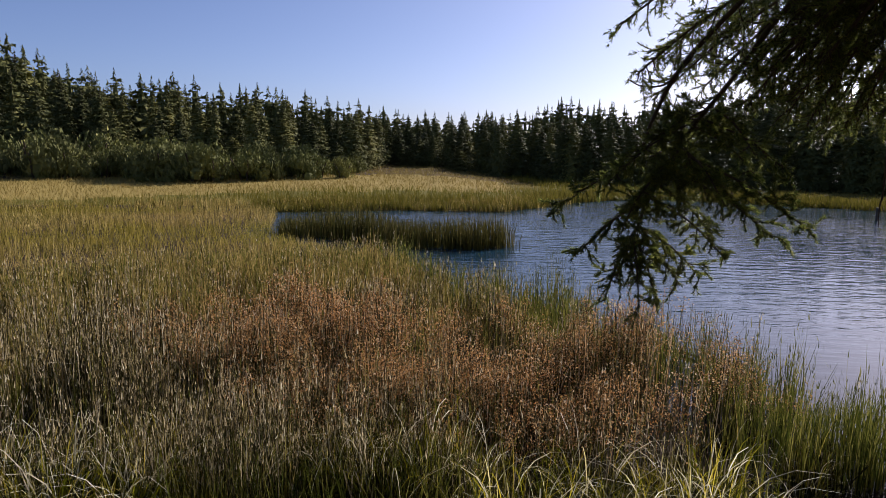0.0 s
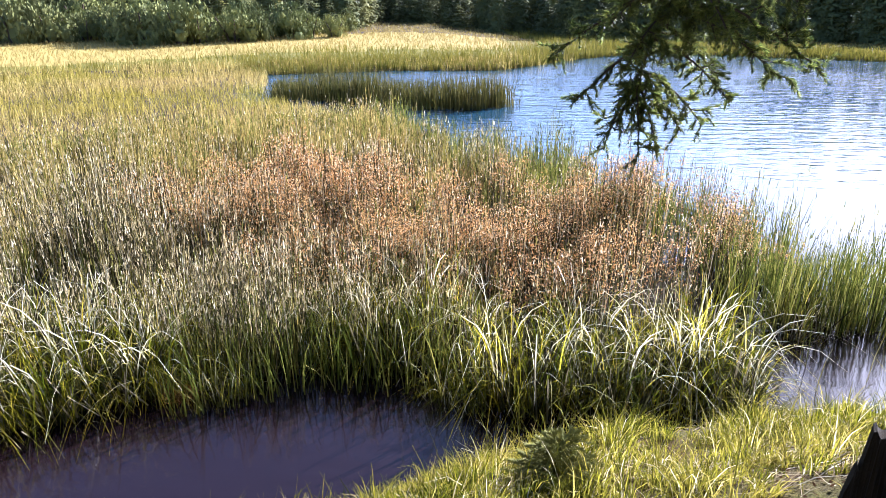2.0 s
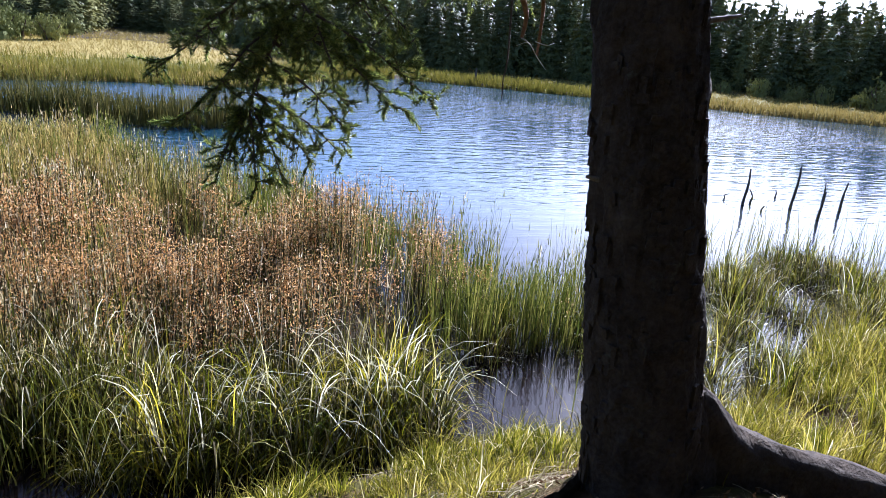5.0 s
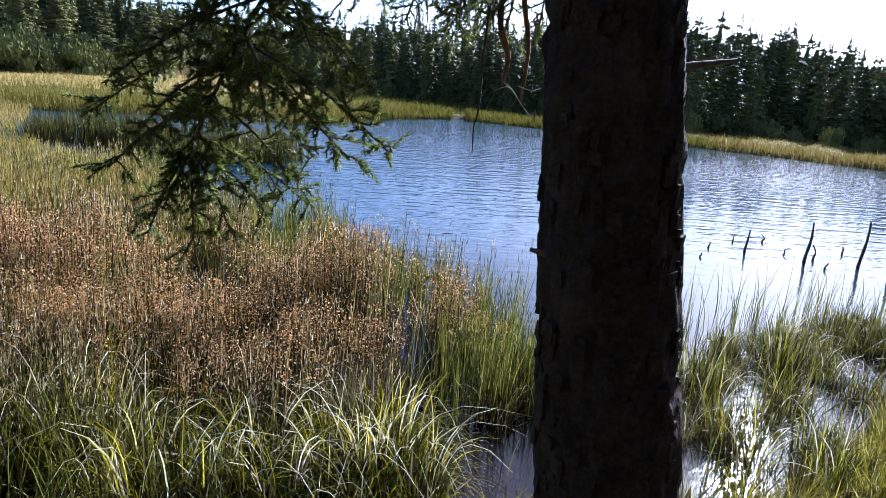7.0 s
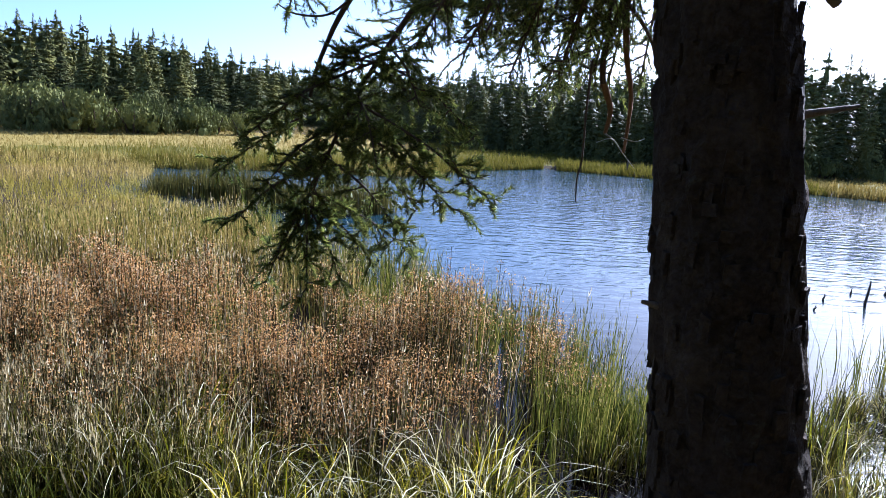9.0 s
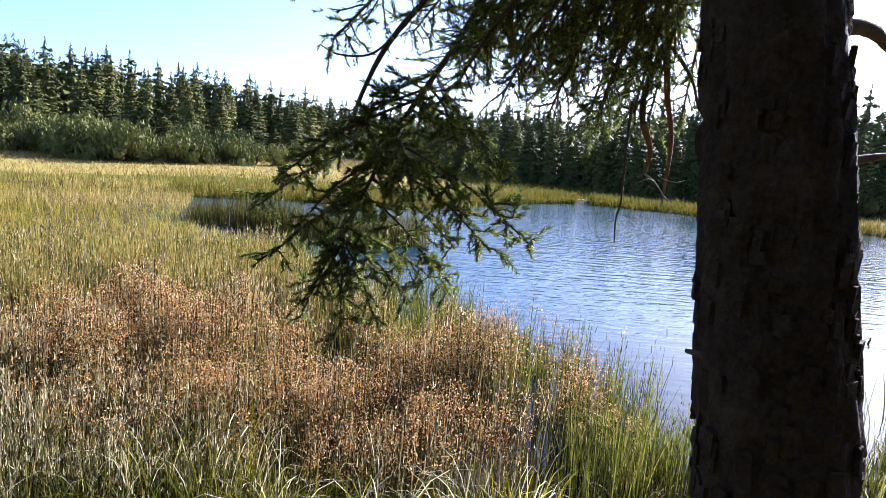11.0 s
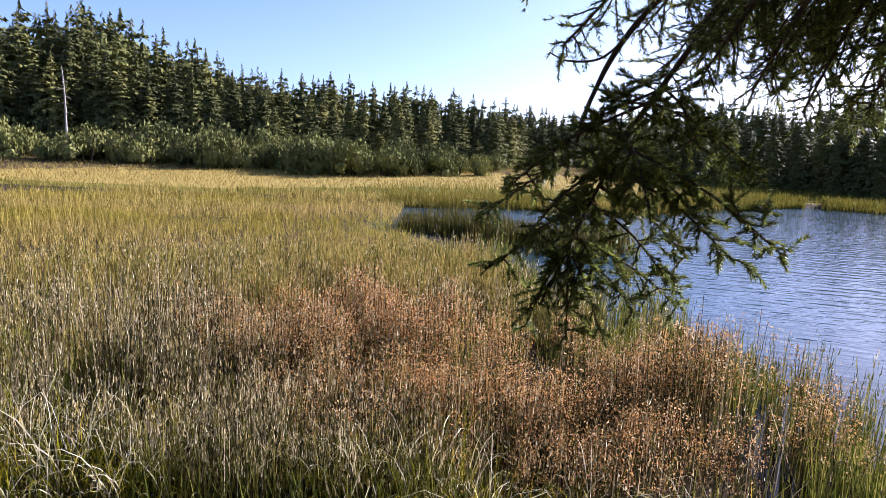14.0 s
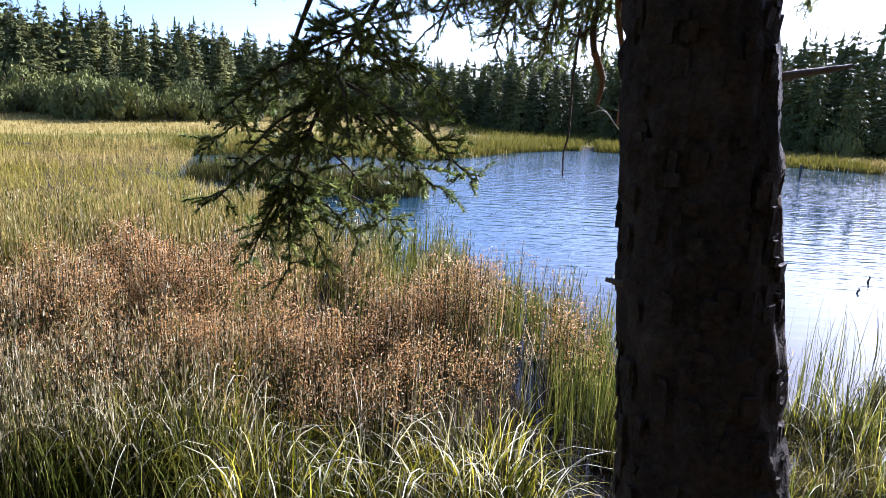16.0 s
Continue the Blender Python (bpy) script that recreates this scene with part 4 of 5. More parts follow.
LOW_TIPS = [(0.55, 2.90, 2.90, 0.24), (0.62, 2.90, 2.72, 0.28), (1.02, 3.60, 2.72, 0.30), (1.44, 3.50, 2.66, 0.30), (1.00, 2.84, 2.72, 0.26), (2.85, 3.60, 2.86, 0.28), (1.20, 3.02, 2.74, 0.26), (1.05, 3.10, 2.76, 0.26), (1.40, 2.95, 2.78, 0.24), (0.76, 2.68, 3.00, 0.24), (1.66, 2.90, 2.84, 0.24)]
MIDDLE_TIPS = [(1.70, 4.00, 2.84, 0.34), (1.25, 3.90, 2.86, 0.34), (2.25, 4.10, 2.90, 0.34), (0.90, 3.40, 2.84, 0.30), (1.95, 3.80, 2.76, 0.28), (1.32, 3.60, 3.02, 0.30), (1.82, 3.70, 3.06, 0.30), (2.35, 3.50, 3.02, 0.30), (1.22, 2.85, 3.02, 0.26), (1.20, 2.90, 2.68, 0.30), (1.36, 2.95, 2.70, 0.30)]
HIGH_TIPS = [(1.46, 3.30, 2.68, 0.32), (1.06, 2.78, 2.72, 0.28), (1.10, 3.35, 2.72, 0.30), (1.58, 4.30, 3.06, 0.34)]
NEAR_TIPS = [(1.58, 2.85, 2.58, 0.24), (1.68, 2.95, 2.56, 0.26), (1.50, 2.95, 2.54, 0.24), (1.62, 3.10, 2.54, 0.26), (1.85, 3.05, 2.58, 0.26), (1.20, 2.85, 2.64, 0.26)]
FILL_TIPS = [(1.31, 2.90, 2.54, 0.24), (1.43, 3.00, 2.63, 0.24), (1.44, 2.80, 2.55, 0.24), (1.54, 3.00, 2.71, 0.24), (1.30, 3.10, 2.69, 0.24), (1.11, 2.70, 2.58, 0.24), (1.29, 2.80, 2.74, 0.24), (1.10, 3.00, 2.73, 0.24), (1.51, 3.10, 2.53, 0.24), (1.57, 2.90, 2.62, 0.24), (0.98, 2.75, 2.60, 0.24)]
BOUGH = [(1.38, 2.32, 3.35), (1.12, 2.72, 2.98), (0.97, 2.86, 2.70), (0.84, 2.95, 2.48), (0.74, 2.99, 2.26), (0.66, 2.98, 2.06), (0.60, 2.95, 1.93)]
# where each side twig leaves the bough, its tip and its spread
SIDE_TWIGS = [(0.52, 0.38, 3.15, 2.18, 0.17), (0.44, 0.49, 2.8, 2.31, 0.16), (0.69, 0.45, 2.95, 2.04, 0.14), (0.8, 0.55, 2.94, 1.84, 0.14), (0.8, 0.68, 2.9, 1.82, 0.13), (0.8, 0.79, 3, 1.83, 0.14), (0.8, 0.91, 3.05, 1.88, 0.14), (0.77, 1.07, 3.2, 1.88, 0.16), (0.64, 1.07, 3.1, 2.07, 0.15), (0.68, 0.96, 2.8, 2.04, 0.14), (0.59, 1.12, 2.75, 2.12, 0.16), (0.54, 1.23, 2.7, 2.15, 0.17), (0.44, 1.17, 2.75, 2.35, 0.15), (0.46, 1.16, 2.95, 2.33, 0.14), (0.4, 0.99, 2.7, 2.43, 0.13), (0.41, 0.58, 2.85, 2.38, 0.15), (0.52, 0.87, 2.65, 2.25, 0.14), (0.66, 0.67, 3.1, 2.12, 0.12), (0.56, 1.06, 2.85, 2.21, 0.14), (0.58, 0.54, 2.75, 2.16, 0.15)]


def buttress(parent, points, r0, r1):
    """A root like a fin: rounded, ridged top, with flanks that reach down into the soil."""
    path = bezier_path(points, 40)
    vs, sides = [], 14
    for k, c in enumerate(path):
        u = k / 39
        r = r0 + (r1 - r0) * u
        d = Vector(path[min(k + 1, 39)]) - Vector(path[max(k - 1, 0)])
        across = Vector((-d.y, d.x, 0)).normalized()
        for j in range(sides):
            a = 2 * math.pi * j / sides
            rough = 1 + 0.30 * noise.noise(Vector((c[0] * 7, c[1] * 7, a * 2.5))) + 0.16 * noise.noise(Vector((c[0] * 26, c[1] * 26, a * 6)))
            low = math.sin(a) < 0
            up = math.sin(a) * (2.6 if low else 0.9) * r * rough
            vs.append(tuple(Vector(c) + across * (math.cos(a) * (1.15 if low else 0.9) * r * rough) + Vector((0, 0, up))))
    fs = [(k * sides + j, k * sides + (j + 1) % sides, (k + 1) * sides + (j + 1) % sides, (k + 1) * sides + j) for k in range(39) for j in range(sides)]
    fs += [tuple(range(sides - 1, -1, -1)), tuple(39 * sides + j for j in range(sides))]
    part("root", mesh_of("root", vs, fs, M["bark"], True), parent)


def old_spruce():
    ob = holder("old_spruce", None)
    old_trunk(ob)
    bark_crust(ob)
    # roots spreading over the bank
    buttress(ob, ROOT_RIGHT, 0.11, 0.05)
    buttress(ob, ROOT_BACK, 0.07, 0.04)
    # the bare bent limb and the hanging bough
    limb(ob, [(1.42, 2.30, 3.55), (1.14, 2.72, 3.18), (0.92, 2.90, 2.90), (0.79, 2.93, 2.73), (0.71, 2.94, 2.56), (0.68, 2.96, 2.44)], 0.013, 0.006, label="bare curved limb")
    limb(ob, [(0.84, 2.92, 2.79), (0.74, 2.90, 2.69), (0.64, 2.88, 2.675), (0.58, 2.88, 2.70)], 0.005, 0.002)
    leafy_branch(ob, BOUGH, 0.012, 0.003, (0.85, 0.45, 0.0), 0.20, 11, 0.25, 7, 1.0, 0.35)
    line = bezier_path(BOUGH, 121)
    for order, (u, *end, reach) in enumerate(SIDE_TWIGS):
        root, tip = Vector(line[int(u * 120)]), Vector(end)
        leafy_branch(ob, [root, root.lerp(tip, 0.55) + Vector((0, 0, 0.03)), tip], 0.005, 0.002, (0.85, 0.35, 0.0), reach, 121 + order, 0.12, 10)
    # boughs overhead, from the upper trunk out to their tips
    for order, (*end, reach) in enumerate(LOW_TIPS + MIDDLE_TIPS + HIGH_TIPS + NEAR_TIPS + FILL_TIPS):
        tip = Vector(end)
        root = Vector((1.50 + 0.10 * (tip.x - 1.2), 2.30 + 0.02 * (tip.y - 2.8), 3.34 + 0.6 * max(tip.z - 2.8, 0)))
        pts = [root, root.lerp(tip, 0.48) + Vector((0, 0, 0.03)), root.lerp(tip, 0.78) + Vector((0, 0, 0.04)), tip]
        leafy_branch(ob, pts, 0.009, 0.003, (0.7, 0.5, -0.25), reach, 31 + order, 0.75, 5, 0.52, 0.2)
    # dead twisted branches with peeling bark
    for pts, r0, r1, mat in (
        ([(1.60, 2.30, 3.10), (1.68, 2.75, 2.96), (1.66, 2.84, 2.80), (1.61, 2.85, 2.64), (1.62, 2.86, 2.54)], 0.016, 0.010, "twig_bark"),
        ([(1.62, 2.86, 2.54), (1.655, 2.86, 2.46), (1.645, 2.86, 2.38)], 0.013, 0.006, "peeling_bark"),
        ([(1.66, 2.84, 2.80), (1.69, 2.85, 2.62), (1.725, 2.86, 2.50), (1.72, 2.86, 2.32)], 0.012, 0.005, "peeling_bark"),
        ([(1.61, 2.85, 2.62), (1.56, 2.84, 2.585), (1.52, 2.84, 2.60)], 0.007, 0.003, "twig_bark"),
        ([(1.66, 2.84, 2.80), (1.76, 2.85, 2.70), (1.80, 2.85, 2.60)], 0.008, 0.004, "twig_bark"),
    ):
        limb(ob, pts, r0, r1, mat)
    for pts, r0, r1, mat in (
        ([(1.54, 2.78, 2.60), (1.515, 2.73, 2.45), (1.512, 2.72, 2.30), (1.50, 2.715, 2.24), (1.503, 2.715, 2.165)], 0.0045, 0.002, "twig_bark"),
        ([(1.645, 2.86, 2.38), (1.67, 2.84, 2.36), (1.72, 2.85, 2.31), (1.76, 2.85, 2.27)], 0.003, 0.0012, "pale_wood"),
        ([(1.70, 2.85, 2.37), (1.74, 2.83, 2.36), (1.78, 2.84, 2.37)], 0.002, 0.001, "pale_wood"),
        ([(1.67, 2.84, 2.36), (1.64, 2.82, 2.365), (1.60, 2.82, 2.35)], 0.002, 0.001, "pale_wood"),
    ):
        limb(ob, pts, r0, r1, mat)
    crown, stem = spruce_mesh(900, 13.0, 1.6)
    co = np.empty(len(crown.vertices) * 3)
    crown.vertices.foreach_get("co", co)
    tri = co.reshape(-1, 3, 3)
    tri = tri[tri[:, :, 2].min(1) > 3.2] + [1.25, 2.3, 0.9]
    # each spray breaks up into small needled tips
    r = np.random.default_rng(905)
    w = r.dirichlet((1.2, 1.2, 1.2), (len(tri), 9))
    mid = np.einsum("nkc,ncd->nkd", w, tri)[:, :, None]
    tri = (mid + (tri[:, None] - tri.mean(1)[:, None, None]) * r.uniform(0.22, 0.38, (len(tri), 9, 1, 1)) + r.normal(0, 0.03, (len(tri), 9, 1, 3)))
    tri = tri.reshape(-1, 3)
    part("crown", mesh_of("crown", tri, np.arange(len(tri)).reshape(-1, 3), M["spruce"]), ob)
    # broken stubs on the trunk
    limb(ob, [(1.44, 2.0, 2.03), (1.40, 2.01, 2.04), (1.375, 2.02, 2.045)], 0.011, 0.004, "dead_wood", name="stub")
    limb(ob, [(1.655, 2.065, 2.44), (1.775, 2.075, 2.46), (1.885, 2.085, 2.48)], 0.013, 0.004, "dead_wood", name="stub")
    limb(ob, [(1.63, 2.115, 2.72), (1.755, 2.125, 2.73), (1.825, 2.135, 2.70)], 0.020, 0.012, "dead_wood", name="stub")
    return tagged(ob, "old spruce with flaking bark and drooping boughs on the bank", "tree")


old_spruce()


def shard(path, thick, foot, seed):
    """An upright splinter of wood: its torn upper edge runs through path, (along, height) pairs."""
    r = np.random.default_rng(seed)
    us = np.linspace(path[0][0], path[-1][0], 16)
    zs = np.interp(us, *zip(*path)) + r.normal(0, 0.006, 16)
    vs, fs = [], []
    for u, z in zip(us, zs):
        t = thick * r.uniform(0.75, 1.2)
        for off, h in ((-2.0, foot), (-1.2, 0.5 * (z + foot)), (-0.35, z - 0.012), (0.3, z), (1.0, 0.5 * (z + foot)), (1.6, foot)):
            vs.append((0.62 + 0.86 * u + 0.44 * off * t * r.uniform(0.8, 1.2) - 1.1, 1.56 + 0.42 * u + 0.9 * off * t * r.uniform(0.8, 1.2) - 1.85, h - 1.0))
    for k in range(15):
        for j in range(5):
            i = k * 6 + j
            fs.append((i, i + 1, i + 7, i + 6))
    return np.array(vs), fs + [(5, 4, 3, 2, 1, 0), tuple(90 + j for j in range(6))]


def broken_stump():
    """Rotten stump beside the spruce's foot: torn splinters of several heights."""
    ob = holder("broken_stump", pose(1.1, 1.85, 1.0))
    for k, (path, thick) in enumerate((([(0.225, 1.30), (0.245, 1.36), (0.253, 1.432), (0.30, 1.40), (0.348, 1.369), (0.42, 1.315), (0.47, 1.27)], 0.035), ([(0.46, 1.25), (0.50, 1.31), (0.56, 1.285), (0.62, 1.20)], 0.03), ([(0.58, 1.20), (0.64, 1.225), (0.75, 1.165), (0.9, 1.12), (1.06, 1.12)], 0.035), ([(0.10, 1.10), (0.17, 1.25), (0.21, 1.335), (0.25, 1.30), (0.30, 1.20)], 0.03))):
        v, f = shard(path, thick, 0.86, 40 + k)
        part("splinter", mesh_of("splinter", v, f, M["rotten_wood"]), ob)
    return tagged(ob, "jagged dark broken stump beside the spruce's foot", "stump")


broken_stump()


# ---- tussocks, bank grass, litter ----
def tussock(seed, mat, tall, spread, count):
    r = np.random.default_rng(seed)
    ob = holder("sedge_tussock")
    n = count
    a = r.uniform(0, 6.283, n)
    q = np.sqrt(r.random(n)) * 0.16
    base = np.stack([q * np.cos(a), q * np.sin(a), np.full(n, -0.12)], 1)
    h = tall * r.uniform(0.45, 0.95, n)
    out = r.uniform(0.08, 1.0, n) ** 0.8 * spread
    a2 = a + r.normal(0, 0.7, n)
    lean = np.stack([out * np.cos(a2), out * np.sin(a2)], 1)
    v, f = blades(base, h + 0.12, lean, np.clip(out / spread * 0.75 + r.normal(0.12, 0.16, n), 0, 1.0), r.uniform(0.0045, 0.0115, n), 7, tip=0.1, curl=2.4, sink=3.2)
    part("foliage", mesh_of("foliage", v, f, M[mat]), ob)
    # short dark blades added round the base, standing in for its shade
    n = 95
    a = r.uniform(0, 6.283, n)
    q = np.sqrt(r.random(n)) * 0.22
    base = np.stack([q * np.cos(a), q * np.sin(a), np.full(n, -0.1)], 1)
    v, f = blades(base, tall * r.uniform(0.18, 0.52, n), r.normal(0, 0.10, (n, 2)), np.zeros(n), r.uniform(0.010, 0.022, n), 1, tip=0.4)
    part("thatch", mesh_of("thatch", v, f, M["reed_stem"]), ob, "dark blades added as shade at the tussock's foot")["kind"] = "stuff"
    n = 4
    a = r.uniform(0, 6.283, n)
    base = np.stack([0.1 * np.cos(a), 0.1 * np.sin(a), np.full(n, -0.1)], 1)
    out = r.uniform(0.45, 1.0, n) * spread
    a += r.normal(0, 0.5, n)
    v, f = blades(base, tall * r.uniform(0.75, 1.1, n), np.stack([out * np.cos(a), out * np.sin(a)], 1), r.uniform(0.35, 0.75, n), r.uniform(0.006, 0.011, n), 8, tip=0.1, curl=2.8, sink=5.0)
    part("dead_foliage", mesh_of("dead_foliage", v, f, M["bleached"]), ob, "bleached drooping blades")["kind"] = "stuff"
    return tagged(ob, "arching green and straw-yellow sedge tussock in shallow water", "sedge", "sedge tussocks along the bank")


def tussocks():
    kinds = [tussock(501, "sedge", 1.05, 0.60, 84), tussock(502, "sedge_yellow", 0.98, 0.64, 84), tussock(503, "sedge", 1.12, 0.46, 72), tussock(504, "sedge_yellow", 0.85, 0.60, 80), tussock(505, "sedge", 0.92, 0.68, 84), tussock(506, "bank_grass", 0.95, 0.50, 90), tussock(507, "bank_grass", 0.85, 0.60, 90)]
    places = []
    spots = []
    front_x = [-3.6, -2.67, -1.73, -0.8, -0.1, 0.36, 0.7, 1.3, 2.1]
    front_y = [3.65, 4.02, 4.34, 4.56, 4.46, 4.05, 3.8, 3.68, 3.68]
    for count, x0, x1, deep, s0, s1 in ((50, -3.6, -1.8, 0.85, 0.88, 1.12), (52, -0.75, 1.85, 0.65, 0.84, 1.12), (7, -1.7, -0.8, 0.4, 0.5, 0.7), (10, -5.0, -3.5, 0.9, 0.7, 0.95)):
        for k in range(count):
            x = rng.uniform(x0, x1)
            spots.append((x, float(np.interp(x, front_x, front_y)) + deep * rng.random(), rng.uniform(s0, s1)))
    for k in range(96):
        x = rng.uniform(2.6, 8.0)
        spots.append((x, float(np.interp(x, SHORE_X, SHORE_Y)) + 1.75 * rng.random() ** 1.2, rng.uniform(0.55, 0.9)))
    # a few small ones out in the pool
    spots += [(0.02, 4.02, 0.5), (0.12, 3.88, 0.42), (-0.05, 4.12, 0.45), (-1.42, 4.12, 0.5), (-1.30, 4.24, 0.45), (-3.1, 3.5, 0.4), (-2.9, 3.55, 0.35)]
    for x, y, s in spots:
        j = int(rng.integers(0, 5))
        if x < -1.8 or 0.3 < x < 2.2:
            j = int(rng.choice([1, 1, 3, 0, 4]))
        if x > 2.5:
            j = int(rng.choice([5, 6, 5, 6, 0]))
        if 1.9 < x < 3.4 and 3.62 < y < 4.65:
            continue
        sc = s * rng.uniform(0.92, 1.2)
        m = pose(x, y, max(float(ground_height(np.array(x), np.array(y))), -0.04), 0, 0, rng.uniform(0, 360)) @ Matrix.Diagonal((sc, sc, sc * rng.uniform(0.9, 1.1), 1))
        places.append((j, m))
    settle(kinds, places)


tussocks()


def dead_leaf_mat():
    """A small drift of rotting orange sedge leaves at the pool's edge."""
    ob = holder("leaf_drift", pose(-1.73, 4.22, 0.0))
    n = 260
    a, q = rng.uniform(0, 6.283, n), np.sqrt(rng.random(n))
    base = np.stack([0.14 * q * np.cos(a), 0.10 * q * np.sin(a), 0.06 * (1 - q * q) - 0.01], 1)
    a2 = rng.uniform(0, 6.283, n)
    ln = rng.uniform(0.03, 0.10, n)
    v, f = blades(base, rng.uniform(0.0, 0.03, n), np.stack([ln * np.cos(a2), ln * np.sin(a2)], 1), np.zeros(n), rng.uniform(0.004, 0.009, n), 2)
    part("leaves", mesh_of("leaves", v, f, M["rotten_leaf"]), ob)
    tagged(ob, "drift of rotting orange sedge leaves in the pool", "leaf drift")


M["rotten_leaf"] = leafy("rotten_leaf", [(0.0, (0.10, 0.04, 0.012)), (0.5, (0.32, 0.13, 0.035)), (1.0, (0.52, 0.27, 0.09))], 0.25, dull=(0.2, 0.09, 0.03), patch=5.0)
dead_leaf_mat()


def bank_grass():
    # tufts along the edge, thinner turf between them
    n = 3300
    tx = rng.uniform(-2.6, 5.6, n)
    d = rng.uniform(-0.15, 1.5, n)
    ty = np.interp(tx, SHORE_X, SHORE_Y) - d
    dens = np.clip(1.75 - d / 0.92, 0.05, 1) * np.clip(3.4 * (patchy(tx, ty, 3.6, 2) - 0.32), 0.06, 1)
    bare = (np.hypot(tx - 1.6, ty - 1.8) < 0.32) | ((tx > 1.5) & (tx < 3.2) & (d > 0.9))
    keep = rng.random(n) < np.where(bare, dens * 0.08, dens)
    tx, ty = tx[keep], ty[keep]
    per = rng.integers(16, 52, len(tx))
    size = np.clip(rng.lognormal(-0.20, 0.55, len(tx)), 0.3, 1.8)
    k = np.repeat(np.arange(len(tx)), per)
    n = len(k)
    a = rng.uniform(0, 6.283, n)
    q = 0.045 * np.sqrt(rng.random(n)) * size[k]
    x, y = tx[k] + q * np.cos(a), ty[k] + q * np.sin(a)
    h = np.where(x > 2.6, 0.30, 0.16) * size[k] * rng.uniform(0.5, 1.15, n)
    out = h * rng.uniform(0.05, 0.65, n)
    lean = np.stack([out * np.cos(a), out * np.sin(a)], 1) + rng.normal(0, 0.02, (n, 2))
    base = np.stack([x, y, ground_height(x, y) - 0.012], 1)
    first = blades(base, h, lean, rng.uniform(0.1, 0.7, n), 0.0055 * rng.uniform(0.6, 1.3, n), 3)
    n = 40000
    x = rng.uniform(-2.6, 5.6, n)
    d = rng.uniform(-0.05, 1.8, n)
    y = np.interp(x, SHORE_X, SHORE_Y) - d
    dens = np.clip(1.4 - d / 1.05, 0.05, 1) * np.clip(2.6 * (patchy(x, y, 3.4, 5) - 0.28), 0.06, 1)
    bare = (np.hypot(x - 1.6, y - 1.8) < 0.32) | ((x > 1.5) & (x < 3.2) & (d > 0.9))
    keep = rng.random(n) < np.where(bare, dens * 0.15, dens)
    x, y = x[keep], y[keep]
    n = len(x)
    base = np.stack([x, y, ground_height(x, y) - 0.01], 1)
    second = blades(base, 0.07 * rng.lognormal(0, 0.4, n), rng.normal(0, 0.04, (n, 2)), rng.uniform(0, 0.5, n), 0.0038 * rng.uniform(0.7, 1.3, n), 2)
    stuff("bank_grass", *merged([first, second]), "bank_grass", "bright green grass tufts along the bank's edge", "grass")
    # bleached blades lying over the bank
    n = 17000
    x, y = rng.uniform(-2.5, 4.2, n), rng.uniform(0.4, 3.5, n)
    d = bank_depth(x, y)
    keep = (d > -0.05) & (d < 1.9) & (rng.random(n) < 1.7 * (patchy(x, y, 3.0, 11) - 0.24)) & (np.hypot(x - 1.6, y - 1.86) > 0.25)
    x, y = x[keep], y[keep]
    n = len(x)
    base = np.stack([x, y, ground_height(x, y) + 0.005], 1)
    a, ln = rng.uniform(0, 6.283, n), rng.uniform(0.05, 0.22, n)
    lean = np.stack([ln * np.cos(a), ln * np.sin(a)], 1)
    end = ground_height(x + lean[:, 0], y + lean[:, 1])
    v, f = blades(base, end - base[:, 2] + rng.uniform(0.01, 0.05, n), lean, np.zeros(n), rng.uniform(0.003, 0.006, n), 2)
    stuff("dry_grass", v, f, "straw", "bleached dead grass blades lying on the bank", "dry grass")
    # wet scraps of leaf afloat in the shallows
    n = 5200
    x, y = rng.uniform(2.2, 8.0, n), rng.uniform(2.9, 5.4, n)
    keep = (bank_depth(x, y) < 0.02) & ((x > 3.45) | (y > 4.5)) & (rng.random(n) < 2.0 * (patchy(x, y, 2.4, 13) - 0.28))
    x, y = x[keep], y[keep]
    n = len(x)
    a, ln = rng.uniform(0, 6.283, n), rng.uniform(0.015, 0.09, n)
    v, f = blades(np.stack([x, y, np.full(n, 0.002)], 1), rng.uniform(0.0, 0.02, n), np.stack([ln * np.cos(a), ln * np.sin(a)], 1), np.zeros(n), rng.uniform(0.004, 0.012, n), 2)
    stuff("floating_leaves", v, f, "wet_leaf", "wet dead leaf scraps floating between the sedges", "leaf litter")
    # thin stalks standing in the shallows beside the trunk
    n = 2600
    x, y = rng.uniform(2.3, 9.0, n), rng.uniform(3.6, 6.4, n)
    keep = (bank_depth(x, y) < -0.1) & (rng.random(n) < 1.8 * (patchy(x, y, 2.0, 8) - 0.25)) & (y < 5.9 + 0.08 * x)
    keep &= ~((x < 3.45) & (y < 4.62)) | (rng.random(n) < 0.12)
    # and along the dark pool's back edge
    px = rng.uniform(-1.75, 0.25, 900)
    py = np.interp(px, [-1.73, -0.8, -0.1, 0.36], [4.34, 4.56, 4.46, 4.05]) + 0.30 - 0.72 * rng.random(900) ** 1.5
    x, y = np.concatenate([x[keep], px]), np.concatenate([y[keep], py])
    n = len(x)
    base = np.stack([x, y, np.full(n, -0.06)], 1)
    h = rng.uniform(0.3, 0.95, n) * np.where(x < 0.3, 0.8, 1.0)
    stuff("water_sedge", *blades(base, h, rng.normal(0, 0.09, (n, 2)), rng.uniform(0, 0.25, n), rng.uniform(0.006, 0.012, n), 3), "reed_green", "thin green sedge stalks in the shallows", "sedge")
    # needles and dead leaves on the bare soil
    n = 18000
    x, y = rng.uniform(-1.5, 4.5, n), rng.uniform(-0.8, 3.2, n)
    keep = bank_depth(x, y) > 0.25
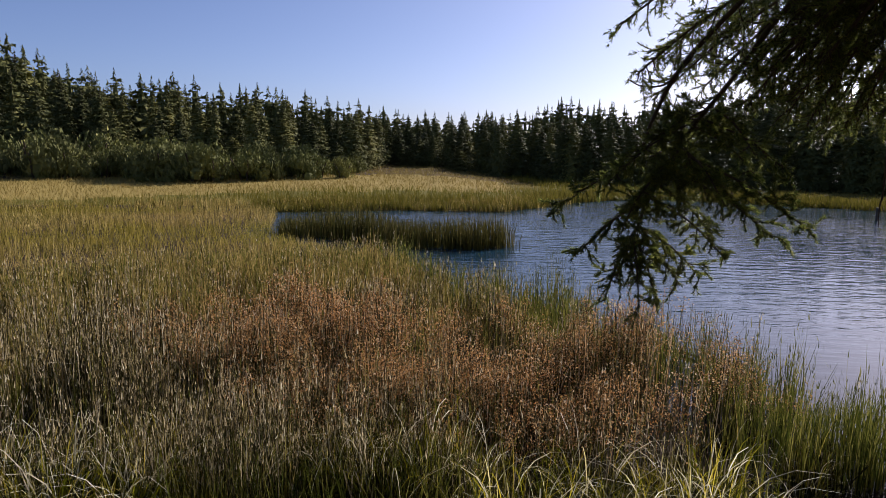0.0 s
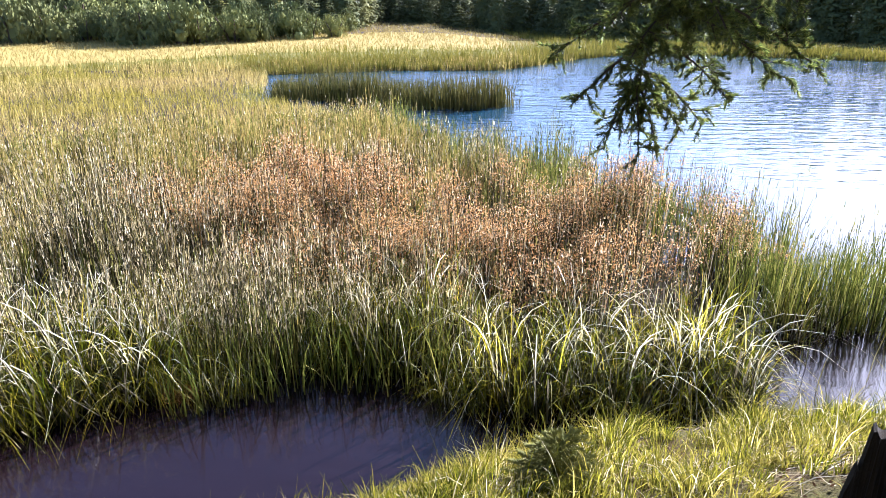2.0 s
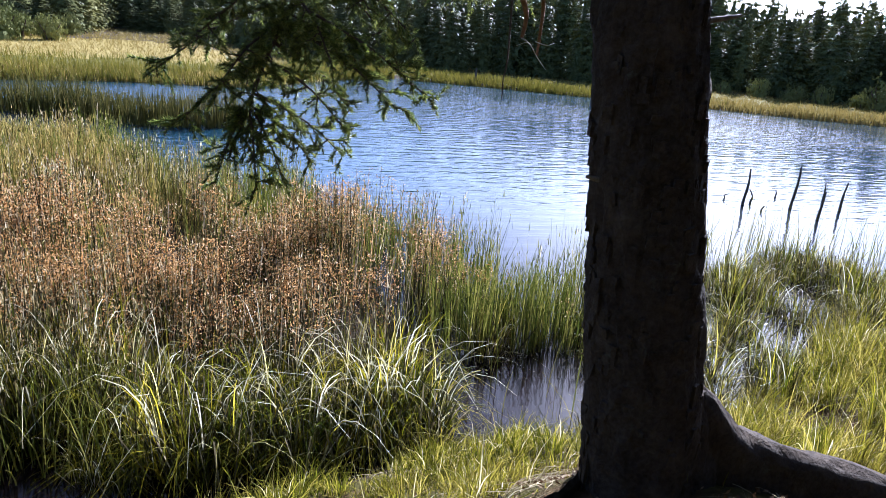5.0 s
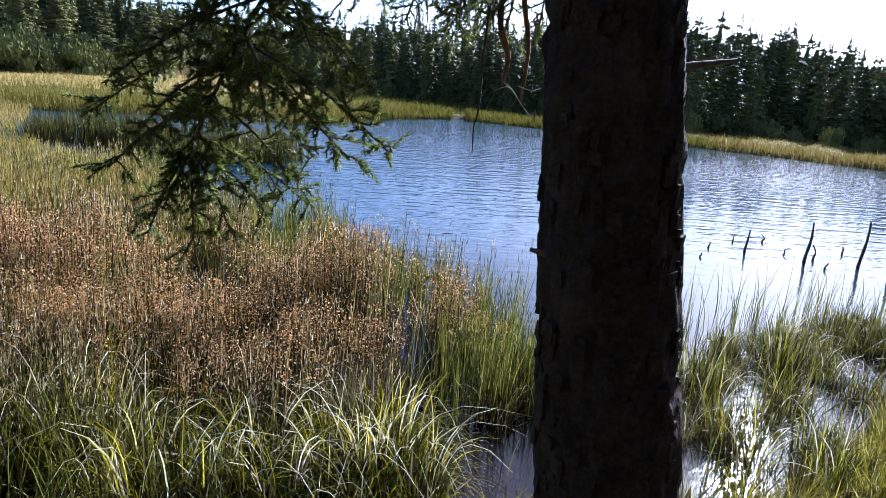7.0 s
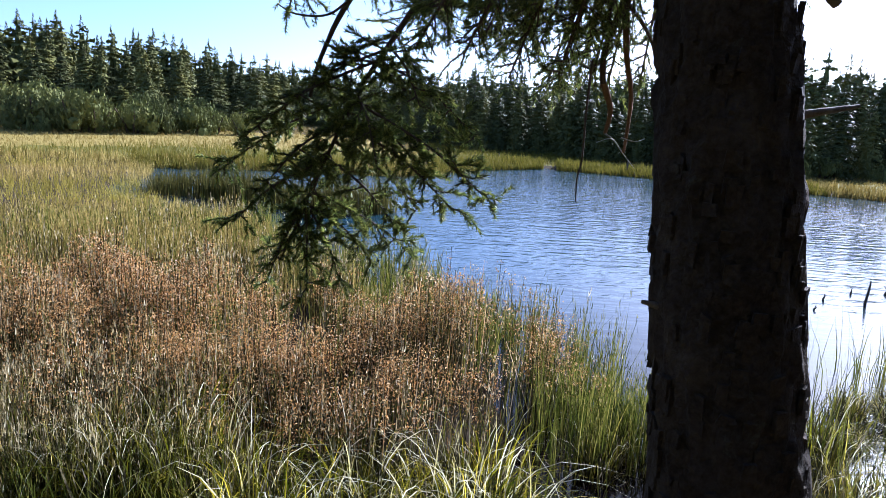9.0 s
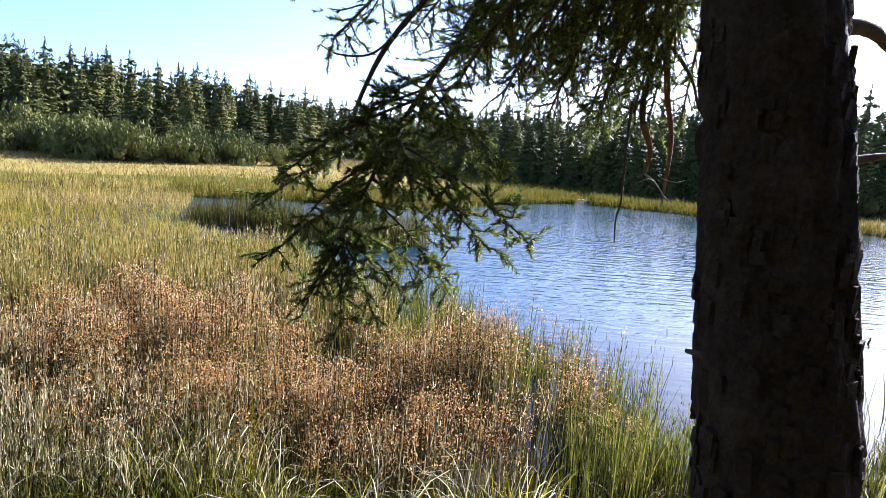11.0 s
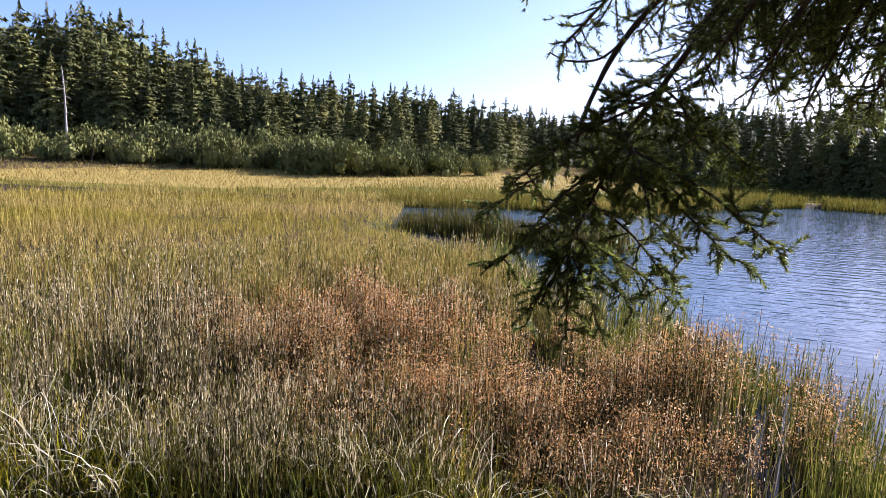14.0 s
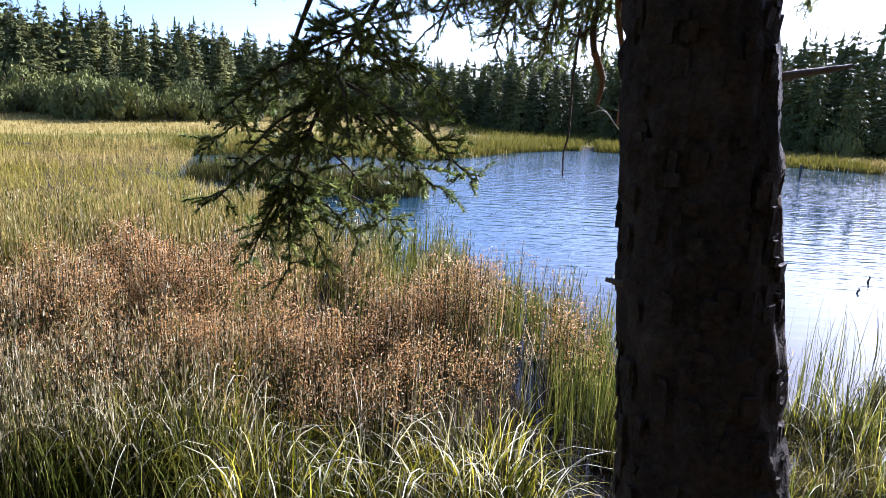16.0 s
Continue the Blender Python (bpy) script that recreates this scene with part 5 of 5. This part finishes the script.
    x, y = x[keep], y[keep]
    c = np.stack([x, y, ground_height(x, y) + rng.uniform(0.004, 0.014, len(x))], 1)
    v, f = flecks(c, rng.uniform(0.004, 0.014, len(x)))
    stuff("leaf_litter", v, f, "litter", "brown needles and dead leaves on the ground", "leaf litter")


def seedling(x, y):
    """A knee-low young spruce, bushy to the ground, among the bank grass."""
    r = np.random.default_rng(61)
    ob = holder("spruce_seedling", pose(x, y, float(ground_height(np.array(x), np.array(y))) - 0.02))
    stem = bezier_path([(0, 0, 0), (0.01, 0, 0.12), (0, 0.01, 0.21)], 8)
    part("stem", mesh_of("stem", *tube(stem, np.linspace(0.008, 0.002, 8), 6), M["twig_bark"], True), ob)
    runs = [np.array(bezier_path([(0, 0.01, 0.15), (0.01, 0.01, 0.20), (0.02, 0.012, 0.24)], 8))]
    for k in range(64):
        z = 0.21 * (k / 64) ** 0.9
        a, reach = 2.4 * k + r.normal(0, 0.3), (0.21 - 0.45 * z) * r.uniform(0.45, 1.2)
        d = Vector((math.cos(a), math.sin(a), 0))
        runs.append(np.array(bezier_path([Vector((0, 0, z)), d * reach * 0.5 + Vector((0, 0, z + 0.035)), d * reach + Vector((0, 0, z + 0.03))], 8)))
        for side in (-0.7, 0.7):
            e = Vector((math.cos(a + side), math.sin(a + side), 0))
            m = d * reach * 0.5 + Vector((0, 0, z + 0.03))
            runs.append(np.array(bezier_path([m, m + e * reach * 0.25 + Vector((0, 0, 0.006)), m + e * reach * 0.45], 8)))
    part("needles", mesh_of("needles", *needle_twigs(runs, 1.0), M["spruce"]), ob)["kind"] = "stuff"
    tagged(ob, "small dark green young spruce in the bank grass", "sapling")


seedling(0.37, 2.66)
M["wet_leaf"] = leafy("wet_leaf", [(0.0, (0.04, 0.03, 0.012)), (0.6, (0.16, 0.12, 0.05)), (1.0, (0.42, 0.36, 0.20))], 0.15, rough=0.2, dull=(0.10, 0.07, 0.03), patch=3.0, gloss=0.6)
M["straw"] = leafy("straw", [(0.0, (0.24, 0.18, 0.09)), (0.6, (0.46, 0.38, 0.23)), (1.0, (0.68, 0.60, 0.42))], 0.2, dull=(0.34, 0.26, 0.14), patch=3.0)
M["litter"] = leafy("litter", [(0.0, (0.05, 0.025, 0.012)), (0.6, (0.13, 0.07, 0.033)), (0.9, (0.22, 0.13, 0.065)), (1.0, (0.40, 0.29, 0.17))], 0.1, dull=(0.11, 0.06, 0.03))
bank_grass()


# ---- dead sticks in the water ----
def stick(x, y, h, lean, seed):
    r = np.random.default_rng(seed)
    ob = holder("dead_stick", pose(x, y, 0))
    pts = [(0, 0, -0.3), (lean * 0.1, 0, 0.0), (lean * 0.5 + r.normal(0, 0.015), r.normal(0, 0.02), h * 0.55), (lean, r.normal(0, 0.03), h)]
    v, f = tube(bezier_path(pts, 8), np.linspace(0.030, 0.012, 8) * (0.5 + 0.6 * min(h, 0.7)) * 1.3, 6, 0.3)
    part("stem", mesh_of("stem", v, f, M["dead_wood"], True), ob)
    return tagged(ob, "bare dead stick standing in the pond", "stick", "dead sticks in the pond")


for k, (x, y, h, lean) in enumerate(((9.02, 8.91, 0.34, 0.06), (9.63, 8.28, 0.62, 0.05), (10.36, 7.92, 0.72, 0.10), (10.14, 7.24, 0.46, 0.05), (8.44, 9.1, 0.09, 0.03), (7.82, 8.57, 0.06, 0.03), (9.26, 9.44, 0.08, 0.01), (9.9, 9.43, 0.12, 0.02), (9.67, 8.7, 0.10, 0.02), (9.91, 8.36, 0.22, 0.02), (9.58, 7.85, 0.10, 0.02), (10.9, 8.65, 0.12, 0.0), (11.2, 7.6, 0.5, 0.06), (11.6, 8.2, 0.35, -0.04))):
    stick(x, y, h, lean, 700 + k)


def sunken_branch():
    ob = holder("fallen_branch", pose(3.3, 7.6, 0))
    v, f = tube(bezier_path([(-0.25, 0.45, -0.02), (-0.05, 0.2, 0.03), (0.1, -0.15, 0.015), (0.25, -0.55, -0.03)], 12), np.linspace(0.022, 0.008, 12), 6, 0.3)
    part("stem", mesh_of("stem", v, f, M["dead_wood"], True), ob)
    v, f = tube(bezier_path([(-0.05, 0.2, 0.03), (0.02, 0.3, 0.12), (0.0, 0.38, 0.2)], 6), np.linspace(0.010, 0.004, 6), 5, 0.3)
    part("twig", mesh_of("twig", v, f, M["dead_wood"], True), ob)
    tagged(ob, "thin fallen branch lying at the reeds' edge in the water", "branch")


sunken_branch()


def wooden_post(x, y, top, lean):
    v, f = tube(bezier_path([(0, 0, -0.4), (lean * 0.4, 0, top * 0.5), (lean, 0.01, top)], 7), np.linspace(0.055, 0.045, 7), 7, 0.2)
    f = f.tolist() + [tuple(range(42, 49))]
    ob = new("wooden_post", mesh_of("wooden_post", v, f, M["dead_wood"]))
    ob.matrix_world = pose(x, y, 0.0)
    return tagged(ob, "short weathered wooden post at the far shore", "post", "posts at the far shore")


wooden_post(16.9, 32.4, 0.88, 0.03)
wooden_post(17.95, 23.6, 0.48, -0.02)
